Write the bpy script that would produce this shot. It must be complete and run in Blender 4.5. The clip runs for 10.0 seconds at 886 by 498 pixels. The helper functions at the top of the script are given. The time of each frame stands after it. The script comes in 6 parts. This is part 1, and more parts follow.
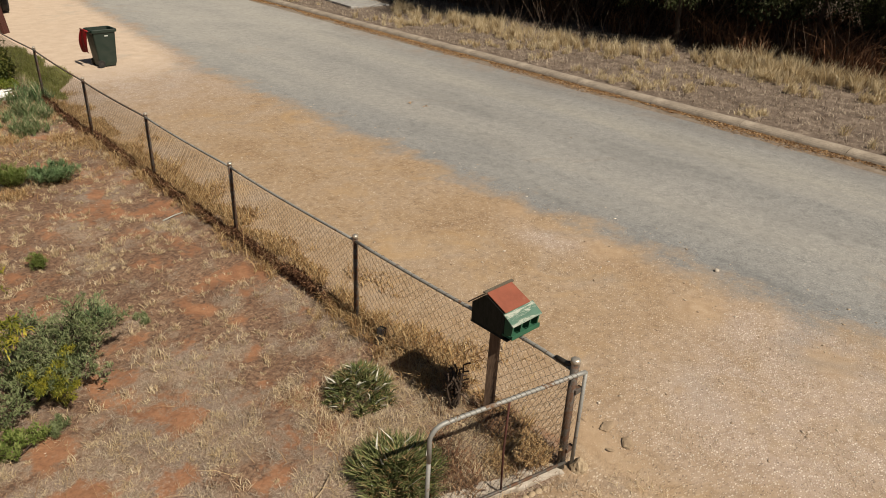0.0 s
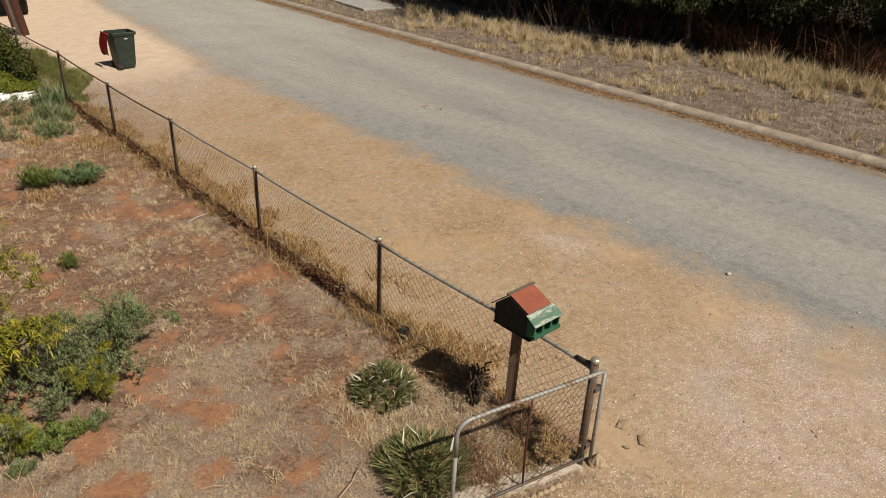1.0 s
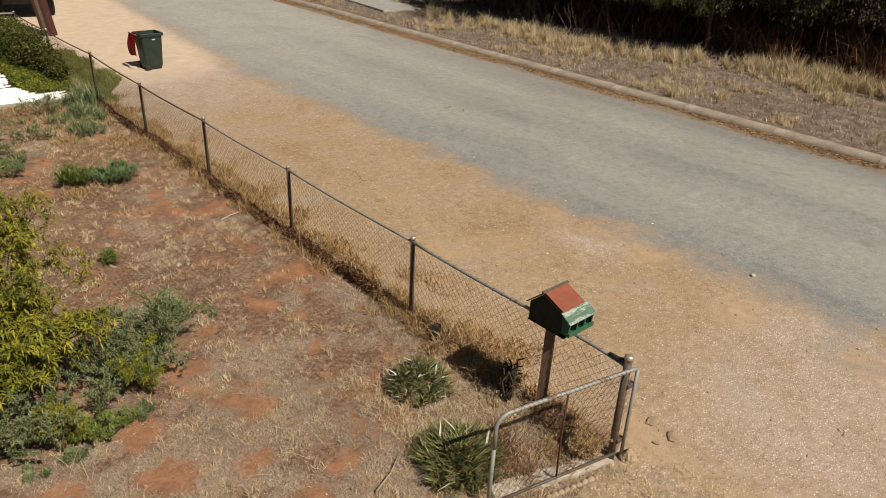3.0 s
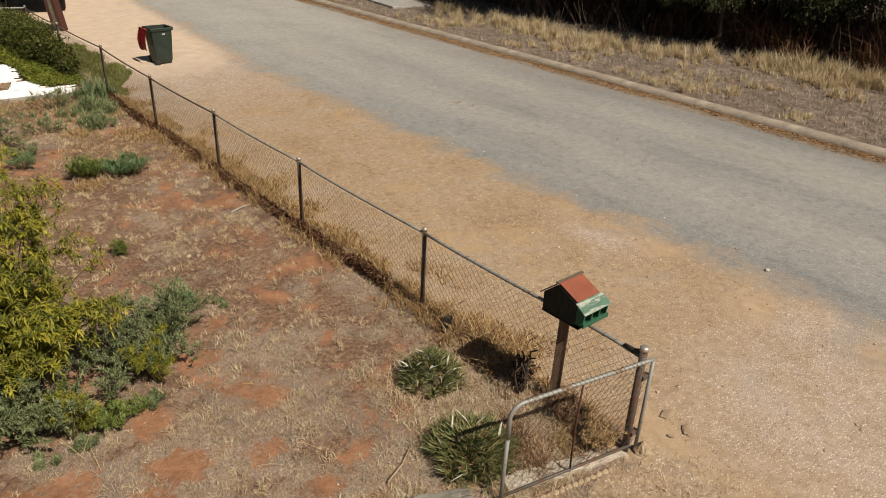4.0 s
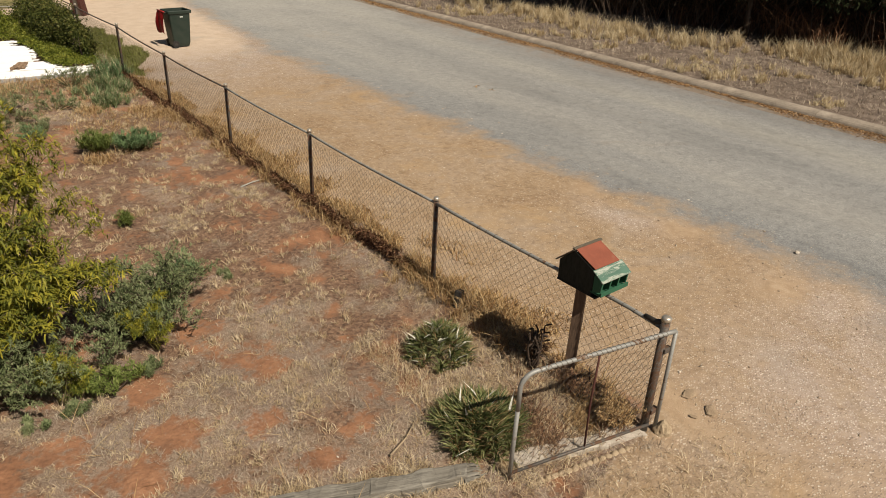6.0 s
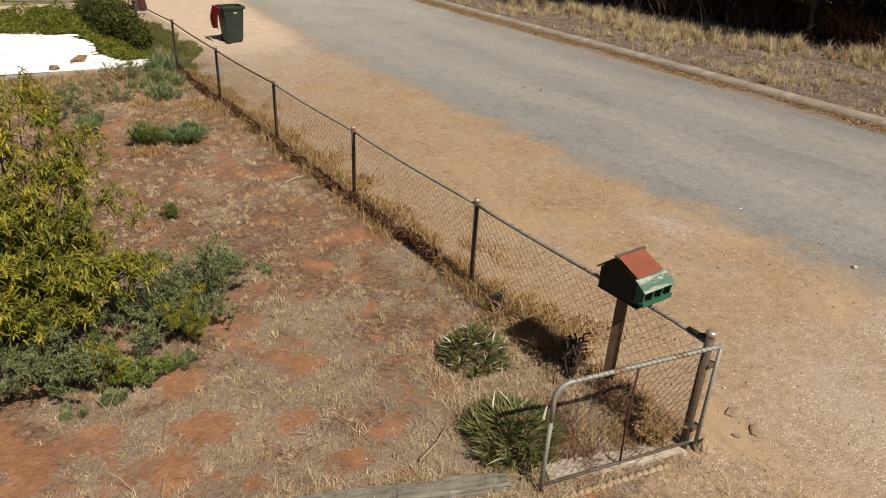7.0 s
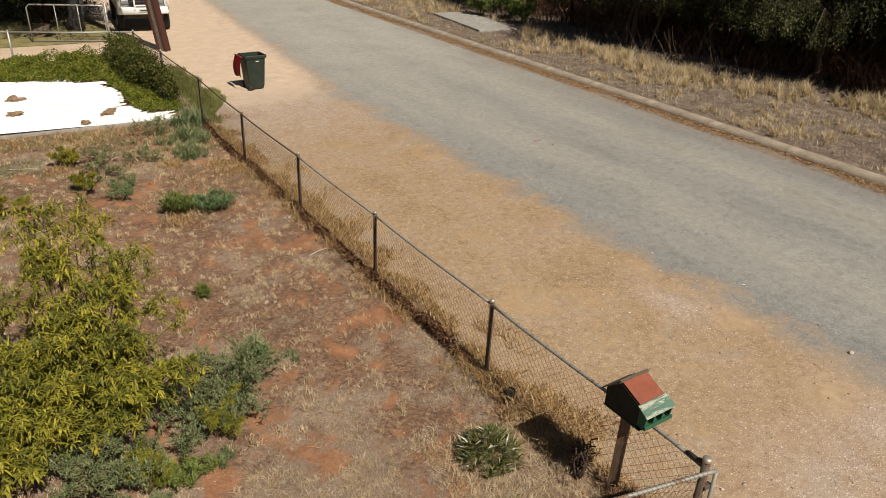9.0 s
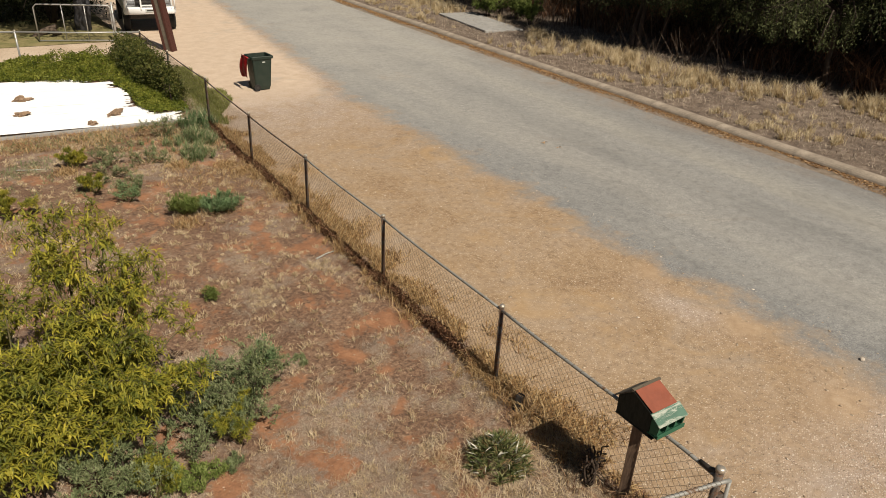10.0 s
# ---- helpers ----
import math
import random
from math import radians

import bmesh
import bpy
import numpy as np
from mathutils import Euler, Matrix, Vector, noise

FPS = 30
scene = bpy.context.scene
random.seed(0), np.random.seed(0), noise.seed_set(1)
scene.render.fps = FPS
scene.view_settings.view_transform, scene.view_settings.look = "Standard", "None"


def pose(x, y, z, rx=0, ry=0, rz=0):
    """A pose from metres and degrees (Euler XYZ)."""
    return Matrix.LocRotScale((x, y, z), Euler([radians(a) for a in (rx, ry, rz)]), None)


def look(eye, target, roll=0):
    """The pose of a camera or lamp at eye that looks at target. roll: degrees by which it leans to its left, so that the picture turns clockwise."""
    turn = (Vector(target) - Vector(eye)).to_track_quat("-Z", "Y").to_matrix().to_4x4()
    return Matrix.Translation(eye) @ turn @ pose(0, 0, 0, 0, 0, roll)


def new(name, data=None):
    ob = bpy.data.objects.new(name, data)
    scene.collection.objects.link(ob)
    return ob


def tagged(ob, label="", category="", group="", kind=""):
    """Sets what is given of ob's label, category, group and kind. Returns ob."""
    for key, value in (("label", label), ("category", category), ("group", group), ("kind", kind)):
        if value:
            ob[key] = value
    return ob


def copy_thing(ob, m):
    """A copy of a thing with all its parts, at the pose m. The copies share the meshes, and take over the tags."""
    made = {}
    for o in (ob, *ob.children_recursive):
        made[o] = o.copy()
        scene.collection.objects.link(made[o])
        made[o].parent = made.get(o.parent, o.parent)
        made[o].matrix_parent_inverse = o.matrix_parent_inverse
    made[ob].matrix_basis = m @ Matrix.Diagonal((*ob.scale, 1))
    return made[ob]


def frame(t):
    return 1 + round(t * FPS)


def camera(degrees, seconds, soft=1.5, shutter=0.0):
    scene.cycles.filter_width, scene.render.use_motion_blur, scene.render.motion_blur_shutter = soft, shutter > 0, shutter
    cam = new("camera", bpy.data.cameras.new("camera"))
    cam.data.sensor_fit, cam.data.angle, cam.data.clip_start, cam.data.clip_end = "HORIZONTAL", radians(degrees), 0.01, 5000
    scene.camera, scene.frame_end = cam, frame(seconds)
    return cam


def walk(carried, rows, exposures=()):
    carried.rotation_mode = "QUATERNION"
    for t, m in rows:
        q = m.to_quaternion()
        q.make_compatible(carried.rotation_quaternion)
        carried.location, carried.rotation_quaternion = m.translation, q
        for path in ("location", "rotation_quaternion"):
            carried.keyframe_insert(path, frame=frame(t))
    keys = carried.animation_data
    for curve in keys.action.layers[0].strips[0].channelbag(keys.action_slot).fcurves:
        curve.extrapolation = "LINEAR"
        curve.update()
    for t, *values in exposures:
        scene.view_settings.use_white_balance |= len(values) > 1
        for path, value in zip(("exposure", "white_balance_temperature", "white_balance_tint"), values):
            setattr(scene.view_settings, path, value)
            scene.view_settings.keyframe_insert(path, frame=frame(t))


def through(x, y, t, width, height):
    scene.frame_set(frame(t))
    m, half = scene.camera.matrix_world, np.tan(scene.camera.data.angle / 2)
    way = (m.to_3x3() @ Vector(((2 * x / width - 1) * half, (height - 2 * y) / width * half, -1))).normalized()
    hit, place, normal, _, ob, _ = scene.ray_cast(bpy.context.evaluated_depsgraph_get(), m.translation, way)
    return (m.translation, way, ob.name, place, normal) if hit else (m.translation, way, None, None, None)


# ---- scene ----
cam = camera(64.5, 10.0, soft=0.92)
PATH = [
    (0, (-4.062, -2.651, 4.499), (-2.829, -1.354, 3.604), 2.4),
    (0.5, (-4.168, -2.712, 4.593), (-2.942, -1.41, 3.698), 2.4),
    (1, (-4.335, -2.696, 4.632), (-3.116, -1.387, 3.737), 2.5),
    (1.5, (-4.474, -2.692, 4.677), (-3.263, -1.376, 3.781), 2.4),
    (2, (-4.563, -2.691, 4.718), (-3.358, -1.369, 3.824), 2.4),
    (3.5, (-4.651, -2.656, 4.664), (-3.465, -1.319, 3.766), 2.5),
    (4, (-4.666, -2.629, 4.592), (-3.488, -1.286, 3.693), 2.5),
    (4.5, (-4.606, -2.616, 4.511), (-3.433, -1.268, 3.613), 2.5),
    (5, (-4.53, -2.616, 4.406), (-3.363, -1.263, 3.507), 2.5),
    (6.3, (-4.453, -2.558, 4.113), (-3.356, -1.151, 3.209), 2.6),
    (6.5, (-4.428, -2.555, 4.109), (-3.365, -1.124, 3.202), 2.6),
    (7, (-4.351, -2.514, 4.122), (-3.32, -1.06, 3.214), 2.6),
    (7.5, (-4.341, -2.482, 4.255), (-3.32, -1.021, 3.348), 2.6),
    (8, (-4.392, -2.467, 4.827), (-3.375, -1.0, 3.926), 2.5),
    (8.5, (-4.439, -2.446, 5.203), (-3.426, -0.972, 4.307), 2.5),
    (9, (-4.462, -2.45, 5.322), (-3.454, -0.973, 4.426), 2.5),
    (9.5, (-4.483, -2.431, 5.359), (-3.479, -0.951, 4.464), 2.4),
    (10, (-4.493, -2.359, 5.359), (-3.493, -0.877, 4.461), 2.6),
]
walk(cam, [(t, look(eye, aim, roll)) for t, eye, aim, roll in PATH], [(0, 0.1, 7300, 10), (10, 0.1, 7300, 10)])

# ---- world and sun ----
world = bpy.data.worlds.new("world")
scene.world = world
world.use_nodes = True
sky = world.node_tree.nodes.new("ShaderNodeTexSky")
sky.sky_type, sky.sun_disc = "NISHITA", False
SUN = Vector((0.035, -0.86, 1.0)).normalized()
sky.sun_elevation, sky.sun_rotation = math.asin(SUN.z), math.atan2(SUN.x, SUN.y)
world.node_tree.nodes["Background"].inputs["Strength"].default_value = 0.030
world.node_tree.links.new(sky.outputs["Color"], world.node_tree.nodes["Background"].inputs["Color"])
lamp = bpy.data.lights.new("sun", "SUN")
lamp.energy, lamp.angle, lamp.color = 4.9, radians(0.5), (1.0, 0.95, 0.87)
sun = new("sun", lamp)
sun.matrix_world = look(SUN * 60, (0, 0, 0))


# ---- materials ----
class Nodes:
    """Short calls for the nodes of one material."""

    def __init__(self, name, rough=0.85, metal=0.0):
        self.mat = bpy.data.materials.new(name)
        self.mat.use_nodes = True
        self.tree = self.mat.node_tree
        self.bsdf = self.tree.nodes["Principled BSDF"]
        self.bsdf.inputs["Roughness"].default_value = rough
        self.bsdf.inputs["Metallic"].default_value = metal

    def add(self, kind, **inputs):
        node = self.tree.nodes.new(kind)
        for key, value in inputs.items():
            self.put(value, node.inputs[key.replace("_", " ")])
        return node

    def put(self, value, socket):
        if isinstance(value, bpy.types.NodeSocket):
            self.tree.links.new(value, socket)
        elif isinstance(value, tuple) and len(value) == 3 and socket.type == "RGBA":
            socket.default_value = (*value, 1)
        else:
            socket.default_value = value

    def coords(self, which="Object", scale=None):
        vec = self.add("ShaderNodeTexCoord").outputs[which]
        if scale:
            vec = self.add("ShaderNodeMapping", Vector=vec, Scale=scale).outputs[0]
        return vec

    def place(self):
        return self.add("ShaderNodeNewGeometry").outputs["Position"]

    def noise(self, scale, detail=4.0, rough=0.6, vec=None, distort=0.0):
        node = self.add("ShaderNodeTexNoise", Scale=scale, Detail=detail, Roughness=rough, Distortion=distort)
        if vec is not None:
            self.put(vec, node.inputs["Vector"])
        return node.outputs["Fac"]

    def cells(self, scale, vec=None, out="Color"):
        node = self.add("ShaderNodeTexVoronoi", Scale=scale)
        if vec is not None:
            self.put(vec, node.inputs["Vector"])
        return node.outputs[out]

    def step(self, value, low, high, to_low=0.0, to_high=1.0):
        node = self.add("ShaderNodeMapRange", Value=value, From_Min=low, From_Max=high, To_Min=to_low, To_Max=to_high)
        return node.outputs[0]

    def math(self, op, a, b=0.0):
        node = self.add("ShaderNodeMath")
        node.operation = op
        self.put(a, node.inputs[0])
        self.put(b, node.inputs[1])
        return node.outputs[0]

    def mix(self, fac, a, b, blend="MIX"):
        node = self.add("ShaderNodeMix")
        node.data_type, node.blend_type = "RGBA", blend
        self.put(fac, node.inputs[0])
        self.put(a, node.inputs[6])
        self.put(b, node.inputs[7])
        return node.outputs[2]

    def ramp(self, fac, *stops):
        node = self.add("ShaderNodeValToRGB", Fac=fac)
        ramp = node.color_ramp
        while len(ramp.elements) < len(stops):
            ramp.elements.new(0.5)
        for element, (at, colour) in zip(ramp.elements, stops):
            element.position, element.color = at, (*colour, 1)
        return node.outputs["Color"]

    def island(self):
        return self.add("ShaderNodeNewGeometry").outputs["Random Per Island"]

    def attribute(self, name):
        node = self.add("ShaderNodeAttribute")
        node.attribute_name = name
        return node.outputs["Fac"]

    def bump(self, height, strength=0.5, distance=0.01):
        node = self.add("ShaderNodeBump", Strength=strength, Distance=distance, Height=height)
        self.put(node.outputs[0], self.bsdf.inputs["Normal"])
        return self

    def colour(self, value):
        self.put(value, self.bsdf.inputs["Base Color"])
        return self

    def rough(self, value):
        self.put(value, self.bsdf.inputs["Roughness"])
        return self


def gravel_colour(n, vec):
    """Pale tan crushed gravel with single stones, red dust and grey patches."""
    wavy = n.add("ShaderNodeVectorMath")
    n.put(vec, wavy.inputs[0])
    bend = n.add("ShaderNodeTexNoise", Scale=55.0, Detail=2.0, Vector=vec)
    shift = n.add("ShaderNodeVectorMath")
    shift.operation = "SCALE"
    n.put(bend.outputs["Color"], shift.inputs[0])
    shift.inputs["Scale"].default_value = 0.022
    n.put(shift.outputs[0], wavy.inputs[1])
    turned = n.add("ShaderNodeMapping", Vector=wavy.outputs[0], Rotation=(0.0, 0.0, 0.6), Scale=(0.62, 1.25, 1.0)).outputs[0]
    cell = n.add("ShaderNodeTexVoronoi", Scale=46.0, Vector=turned)
    split = n.add("ShaderNodeSeparateColor", Color=cell.outputs["Color"])
    stones = split.outputs[0]
    dusty = n.step(n.noise(1.1, 6, 0.7, vec, 0.4), 0.40, 0.62, 0.48, 0.12)
    cover = n.math("SUBTRACT", dusty, n.math("MULTIPLY", n.attribute("pale"), 0.25))
    chip = n.math("MULTIPLY", n.step(cell.outputs["Distance"], 0.34, 0.46, 1.0, 0.0), n.step(n.math("SUBTRACT", split.outputs[1], cover), 0.0, 0.12))
    base = n.ramp(n.noise(0.8, 7, 0.68, vec, 0.5), (0.32, (0.33, 0.22, 0.13)), (0.44, (0.405, 0.285, 0.175)), (0.56, (0.43, 0.32, 0.22)), (0.68, (0.44, 0.355, 0.28)))
    speck = n.ramp(stones, (0.0, (0.20, 0.145, 0.105)), (0.20, (0.36, 0.27, 0.19)), (0.60, (0.49, 0.375, 0.265)), (0.86, (0.54, 0.43, 0.32)), (0.97, (0.61, 0.52, 0.415)))
    both = n.mix(chip, n.mix(0.22, base, (0.18, 0.12, 0.075)), speck)
    mottle = n.ramp(n.noise(9, 7, 0.75, vec, 0.6), (0.34, (0.58, 0.54, 0.50)), (0.47, (0.86, 0.84, 0.82)), (0.62, (1.08, 1.08, 1.08)))
    both = n.mix(0.8, both, mottle, "MULTIPLY")
    chips = n.ramp(stones, (0.0, (0.21, 0.155, 0.125)), (0.28, (0.42, 0.335, 0.28)), (0.68, (0.585, 0.495, 0.43)), (0.97, (0.71, 0.635, 0.57)))
    patch = n.math("MINIMUM", n.math("MULTIPLY", n.attribute("pale"), n.step(n.noise(1.6, 6, 0.7, vec, 0.6), 0.38, 0.58, 0.25, 0.95)), 1.0)
    dust = n.mix(0.6, (0.42, 0.33, 0.268), mottle, "MULTIPLY")
    both = n.mix(patch, both, n.mix(chip, dust, chips))
    sand = n.mix(n.step(n.noise(2.5, 6, 0.7, vec, 0.4), 0.35, 0.65), (0.55, 0.42, 0.31), (0.67, 0.54, 0.425))
    both = n.mix(n.step(n.attribute("pale"), 1.05, 1.7, 0.0, 0.85), both, sand)
    orange = n.step(n.noise(0.75, 5, 0.65, vec, 0.9), 0.53, 0.66, 0.0, 0.85)
    orange = n.math("MULTIPLY", orange, n.step(n.attribute("pale"), 0.1, 0.8, 1.0, 0.0))
    both = n.mix(orange, both, n.mix(0.35, (0.43, 0.28, 0.14), both))
    soil = n.ramp(n.noise(5, 6, 0.7, vec, 0.4), (0.35, (0.33, 0.225, 0.14)), (0.55, (0.42, 0.30, 0.195)), (0.7, (0.47, 0.355, 0.25)))
    smooth = n.step(n.math("ADD", n.attribute("soil"), n.math("MULTIPLY", n.math("SUBTRACT", n.noise(4, 6, 0.7, vec), 0.5), 0.9)), 0.30, 0.75, 0.0, 0.85)
    return n.math("MULTIPLY", chip, n.math("SUBTRACT", 1.0, smooth)), n.mix(smooth, both, soil)


def street_material():
    """Gravel shoulder that runs into worn chip seal; the attribute 'seal' is the way past the seal's edge."""
    n = Nodes("street_surface", 0.92)
    vec = n.place()
    chip, gravel = gravel_colour(n, vec)
    chips = n.add("ShaderNodeSeparateColor", Color=n.cells(95, vec)).outputs[1]
    seal = n.ramp(chips, (0.0, (0.15, 0.15, 0.148)), (0.3, (0.25, 0.25, 0.243)), (0.75, (0.31, 0.306, 0.293)), (0.95, (0.43, 0.415, 0.38)))
    lanes = n.noise(1.0, 5, 0.6, n.add("ShaderNodeMapping", Vector=vec, Scale=(1.3, 0.16, 1.0)).outputs[0])
    seal = n.mix(n.step(lanes, 0.42, 0.62, 0.0, 0.4), seal, (0.325, 0.312, 0.285))
    seal = n.mix(n.step(n.noise(0.7, 6, 0.65, n.add("ShaderNodeMapping", Vector=vec, Scale=(1.6, 0.5, 1.0)).outputs[0], 0.5), 0.50, 0.68, 0.0, 0.45), seal, (0.19, 0.19, 0.185))
    across = n.math("ADD", n.attribute("seal"), n.math("MULTIPLY", n.math("SUBTRACT", lanes, 0.5), 1.8))
    wheel = n.ramp(n.step(across, 0.0, 7.0), (0.0, (0.80, 0.82, 0.85)), (0.13, (0.93, 0.94, 0.95)), (0.32, (1.08, 1.07, 1.05)), (0.44, (1.0, 1.0, 1.0)), (0.52, (0.86, 0.87, 0.88)), (0.62, (1.0, 1.0, 1.0)), (0.74, (1.10, 1.08, 1.03)), (0.85, (0.94, 0.94, 0.94)), (0.93, (0.76, 0.77, 0.79)))
    seal = n.mix(0.9, seal, wheel, "MULTIPLY")
    mottle = n.ramp(n.noise(6, 8, 0.78, vec, 0.5), (0.34, (0.64, 0.64, 0.65)), (0.5, (0.90, 0.90, 0.91)), (0.64, (1.06, 1.06, 1.06)))
    seal = n.mix(0.85, seal, mottle, "MULTIPLY")
    # Seal turns paler along y: the far road's brightness put into its colour.
    far_bright = n.step(n.add("ShaderNodeSeparateXYZ", Vector=vec).outputs[1], 9.0, 24.0, 0.0, 0.75)
    seal = n.mix(n.math("MULTIPLY", far_bright, n.step(n.noise(0.6, 5, 0.6, vec, 0.5), 0.35, 0.6, 0.5, 1.0)), seal, n.mix(0.8, (0.40, 0.385, 0.35), mottle, "MULTIPLY"))
    edge = n.attribute("seal")
    brown = n.math("MULTIPLY", n.step(edge, 6.2, 6.9), n.step(n.noise(1.1, 7, 0.7, vec, 0.5), 0.40, 0.62, 0.0, 0.55))
    seal = n.mix(brown, seal, (0.25, 0.195, 0.155))
    wobble = n.math("MULTIPLY", n.math("SUBTRACT", n.noise(0.8, 9, 0.72, vec), 0.5), 2.9)
    fade = n.step(n.math("ADD", edge, wobble), -0.30, 0.40)
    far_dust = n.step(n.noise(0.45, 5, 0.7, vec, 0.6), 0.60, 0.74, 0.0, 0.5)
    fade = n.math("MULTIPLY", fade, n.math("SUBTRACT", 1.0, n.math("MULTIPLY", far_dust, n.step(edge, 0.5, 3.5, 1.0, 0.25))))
    worn = n.math("MULTIPLY", n.step(n.noise(0.75, 5, 0.6, vec, 0.4), 0.56, 0.70, 0.0, 0.8), n.step(edge, -3.2, -0.6))
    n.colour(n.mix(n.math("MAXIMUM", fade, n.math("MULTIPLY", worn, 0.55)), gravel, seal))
    height = n.math("ADD", n.math("ADD", n.math("MULTIPLY", chip, n.step(edge, -0.4, 0.5, 1.4, 0.0)), n.math("MULTIPLY", n.cells(80, vec, "Distance"), 0.6)), n.noise(9, 5, 0.65, vec))
    n.bump(height, 0.55, 0.008)
    n.rough(n.step(n.noise(3, 3, 0.6, vec), 0.3, 0.7, 0.80, 0.97))
    return n.mat


def yard_material():
    """Red earth, brown duff and grey straw mats; the attributes 'litter' and 'mat' say where they lie."""
    n = Nodes("yard_soil", 0.95)
    vec = n.place()
    earth = n.ramp(n.noise(3.0, 6, 0.65, vec, 0.4), (0.3, (0.20, 0.095, 0.052)), (0.50, (0.31, 0.145, 0.075)), (0.72, (0.42, 0.215, 0.118)))
    crumb = n.ramp(n.noise(24, 5, 0.7, vec), (0.34, (0.66, 0.62, 0.60)), (0.50, (0.98, 0.97, 0.96)), (0.66, (1.12, 1.12, 1.12)))
    earth = n.mix(0.8, earth, crumb, "MULTIPLY")
    duff = n.ramp(n.noise(19, 6, 0.72, vec, 0.8), (0.36, (0.065, 0.037, 0.025)), (0.46, (0.135, 0.076, 0.048)), (0.55, (0.215, 0.130, 0.083)), (0.66, (0.35, 0.248, 0.17)))
    duff = n.mix(0.7, duff, n.ramp(n.noise(60, 4, 0.7, vec, 1.0), (0.36, (0.48, 0.45, 0.43)), (0.50, (1.0, 1.0, 1.0)), (0.62, (1.55, 1.52, 1.48))), "MULTIPLY")
    fibre = n.noise(46, 5, 0.72, vec, 1.8)
    straw = n.ramp(fibre, (0.37, (0.125, 0.085, 0.060)), (0.47, (0.235, 0.17, 0.122)), (0.56, (0.35, 0.27, 0.20)), (0.66, (0.52, 0.42, 0.32)))
    straw = n.mix(n.step(n.noise(1.7, 5, 0.65, vec, 0.5), 0.42, 0.62), straw, n.mix(1.0, straw, (0.90, 0.94, 1.03), "MULTIPLY"))
    ragged = n.math("MULTIPLY", n.math("SUBTRACT", n.noise(13, 6, 0.75, vec, 0.5), 0.5), 1.9)
    ground = n.mix(n.step(n.math("ADD", n.attribute("mat"), ragged), 0.30, 0.72, 0.05, 0.90), duff, straw)
    broad = n.ramp(n.noise(0.75, 5, 0.6, vec, 0.4), (0.40, (0.80, 0.77, 0.76)), (0.52, (0.98, 0.97, 0.96)), (0.62, (1.14, 1.14, 1.13)))
    ground = n.mix(0.9, ground, broad, "MULTIPLY")
    bare = n.math("ADD", n.attribute("litter"), n.math("MULTIPLY", n.math("SUBTRACT", n.noise(12, 7, 0.75, vec), 0.5), 2.3))
    ground = n.mix(n.step(bare, 0.16, 0.50, 0.06, 0.97), earth, ground)
    n.colour(n.mix(n.step(n.math("ADD", n.attribute("stone"), n.math("MULTIPLY", n.math("SUBTRACT", n.noise(5, 6, 0.7, vec), 0.5), 1.2)), 0.3, 0.75), ground, gravel_colour(n, vec)[1]))
    n.bump(n.math("ADD", n.noise(30, 6, 0.75, vec), n.math("MULTIPLY", n.noise(5, 4, 0.6, vec), 2.0)), 0.8, 0.02)
    return n.mat


def plain_earth(name, low, mid, high, scale=2.0, fine=45):
    n = Nodes(name, 0.95)
    vec = n.place()
    base = n.ramp(n.noise(scale, 6, 0.65, vec, 0.5), (0.3, low), (0.52, mid), (0.72, high))
    grain = n.ramp(n.noise(fine, 4, 0.7, vec), (0.3, (0.62, 0.58, 0.54)), (0.6, (1.0, 1.0, 1.0)))
    n.colour(n.mix(0.8, base, grain, "MULTIPLY"))
    n.bump(n.noise(fine * 0.6, 5, 0.7, vec), 0.7, 0.02)
    return n.mat


def metal_material(name, clean, rust, amount, rough=0.45, metal=0.75):
    n = Nodes(name, rough, metal)
    vec = n.coords("Object")
    patch = n.step(n.noise(9, 6, 0.7, vec, 0.8), 0.62 - amount * 0.3, 0.72 - amount * 0.3)
    grain = n.noise(60, 3, 0.6, vec)
    dull = n.mix(n.step(grain, 0.35, 0.65, 0.0, 0.5), clean, tuple(c * 0.72 for c in clean))
    n.colour(n.mix(patch, dull, rust))
    n.rough(n.math("ADD", n.math("MULTIPLY", patch, 0.35), n.step(grain, 0.3, 0.7, rough - 0.08, rough + 0.12)))
    n.put(n.step(patch, 0, 1, metal, 0.1), n.bsdf.inputs["Metallic"])
    n.bump(grain, 0.25, 0.002)
    return n.mat


def leaf_material(name, *colours, rough=0.55, through=0.25, clump=0.0, size=9.0):
    """Each leaf has its own tone; clump says how far neighbours share one."""
    n = Nodes(name, rough)
    spread = [(0.02 + 0.96 * k / max(1, len(colours) - 1), c) for k, c in enumerate(colours)]
    tone = n.island()
    if clump:
        patch = n.step(n.noise(size, 3, 0.6, n.place(), 0.3), 0.34, 0.66)
        tone = n.math("ADD", n.math("MULTIPLY", tone, 1.0 - clump), n.math("MULTIPLY", patch, clump))
    leaf = n.ramp(tone, *spread)
    leaf = n.mix(n.step(n.noise(30, 3, 0.6, n.place()), 0.35, 0.7, 0.0, 0.35), leaf, tuple(c * 0.6 for c in colours[0]))
    n.colour(leaf)
    n.bsdf.inputs["Specular IOR Level"].default_value = 0.2
    if through:
        glow = n.add("ShaderNodeBsdfTranslucent", Color=leaf)
        both = n.add("ShaderNodeMixShader", Fac=through)
        n.tree.links.new(n.bsdf.outputs[0], both.inputs[1])
        n.tree.links.new(glow.outputs[0], both.inputs[2])
        n.tree.links.new(both.outputs[0], n.tree.nodes["Material Output"].inputs["Surface"])
    return n.mat


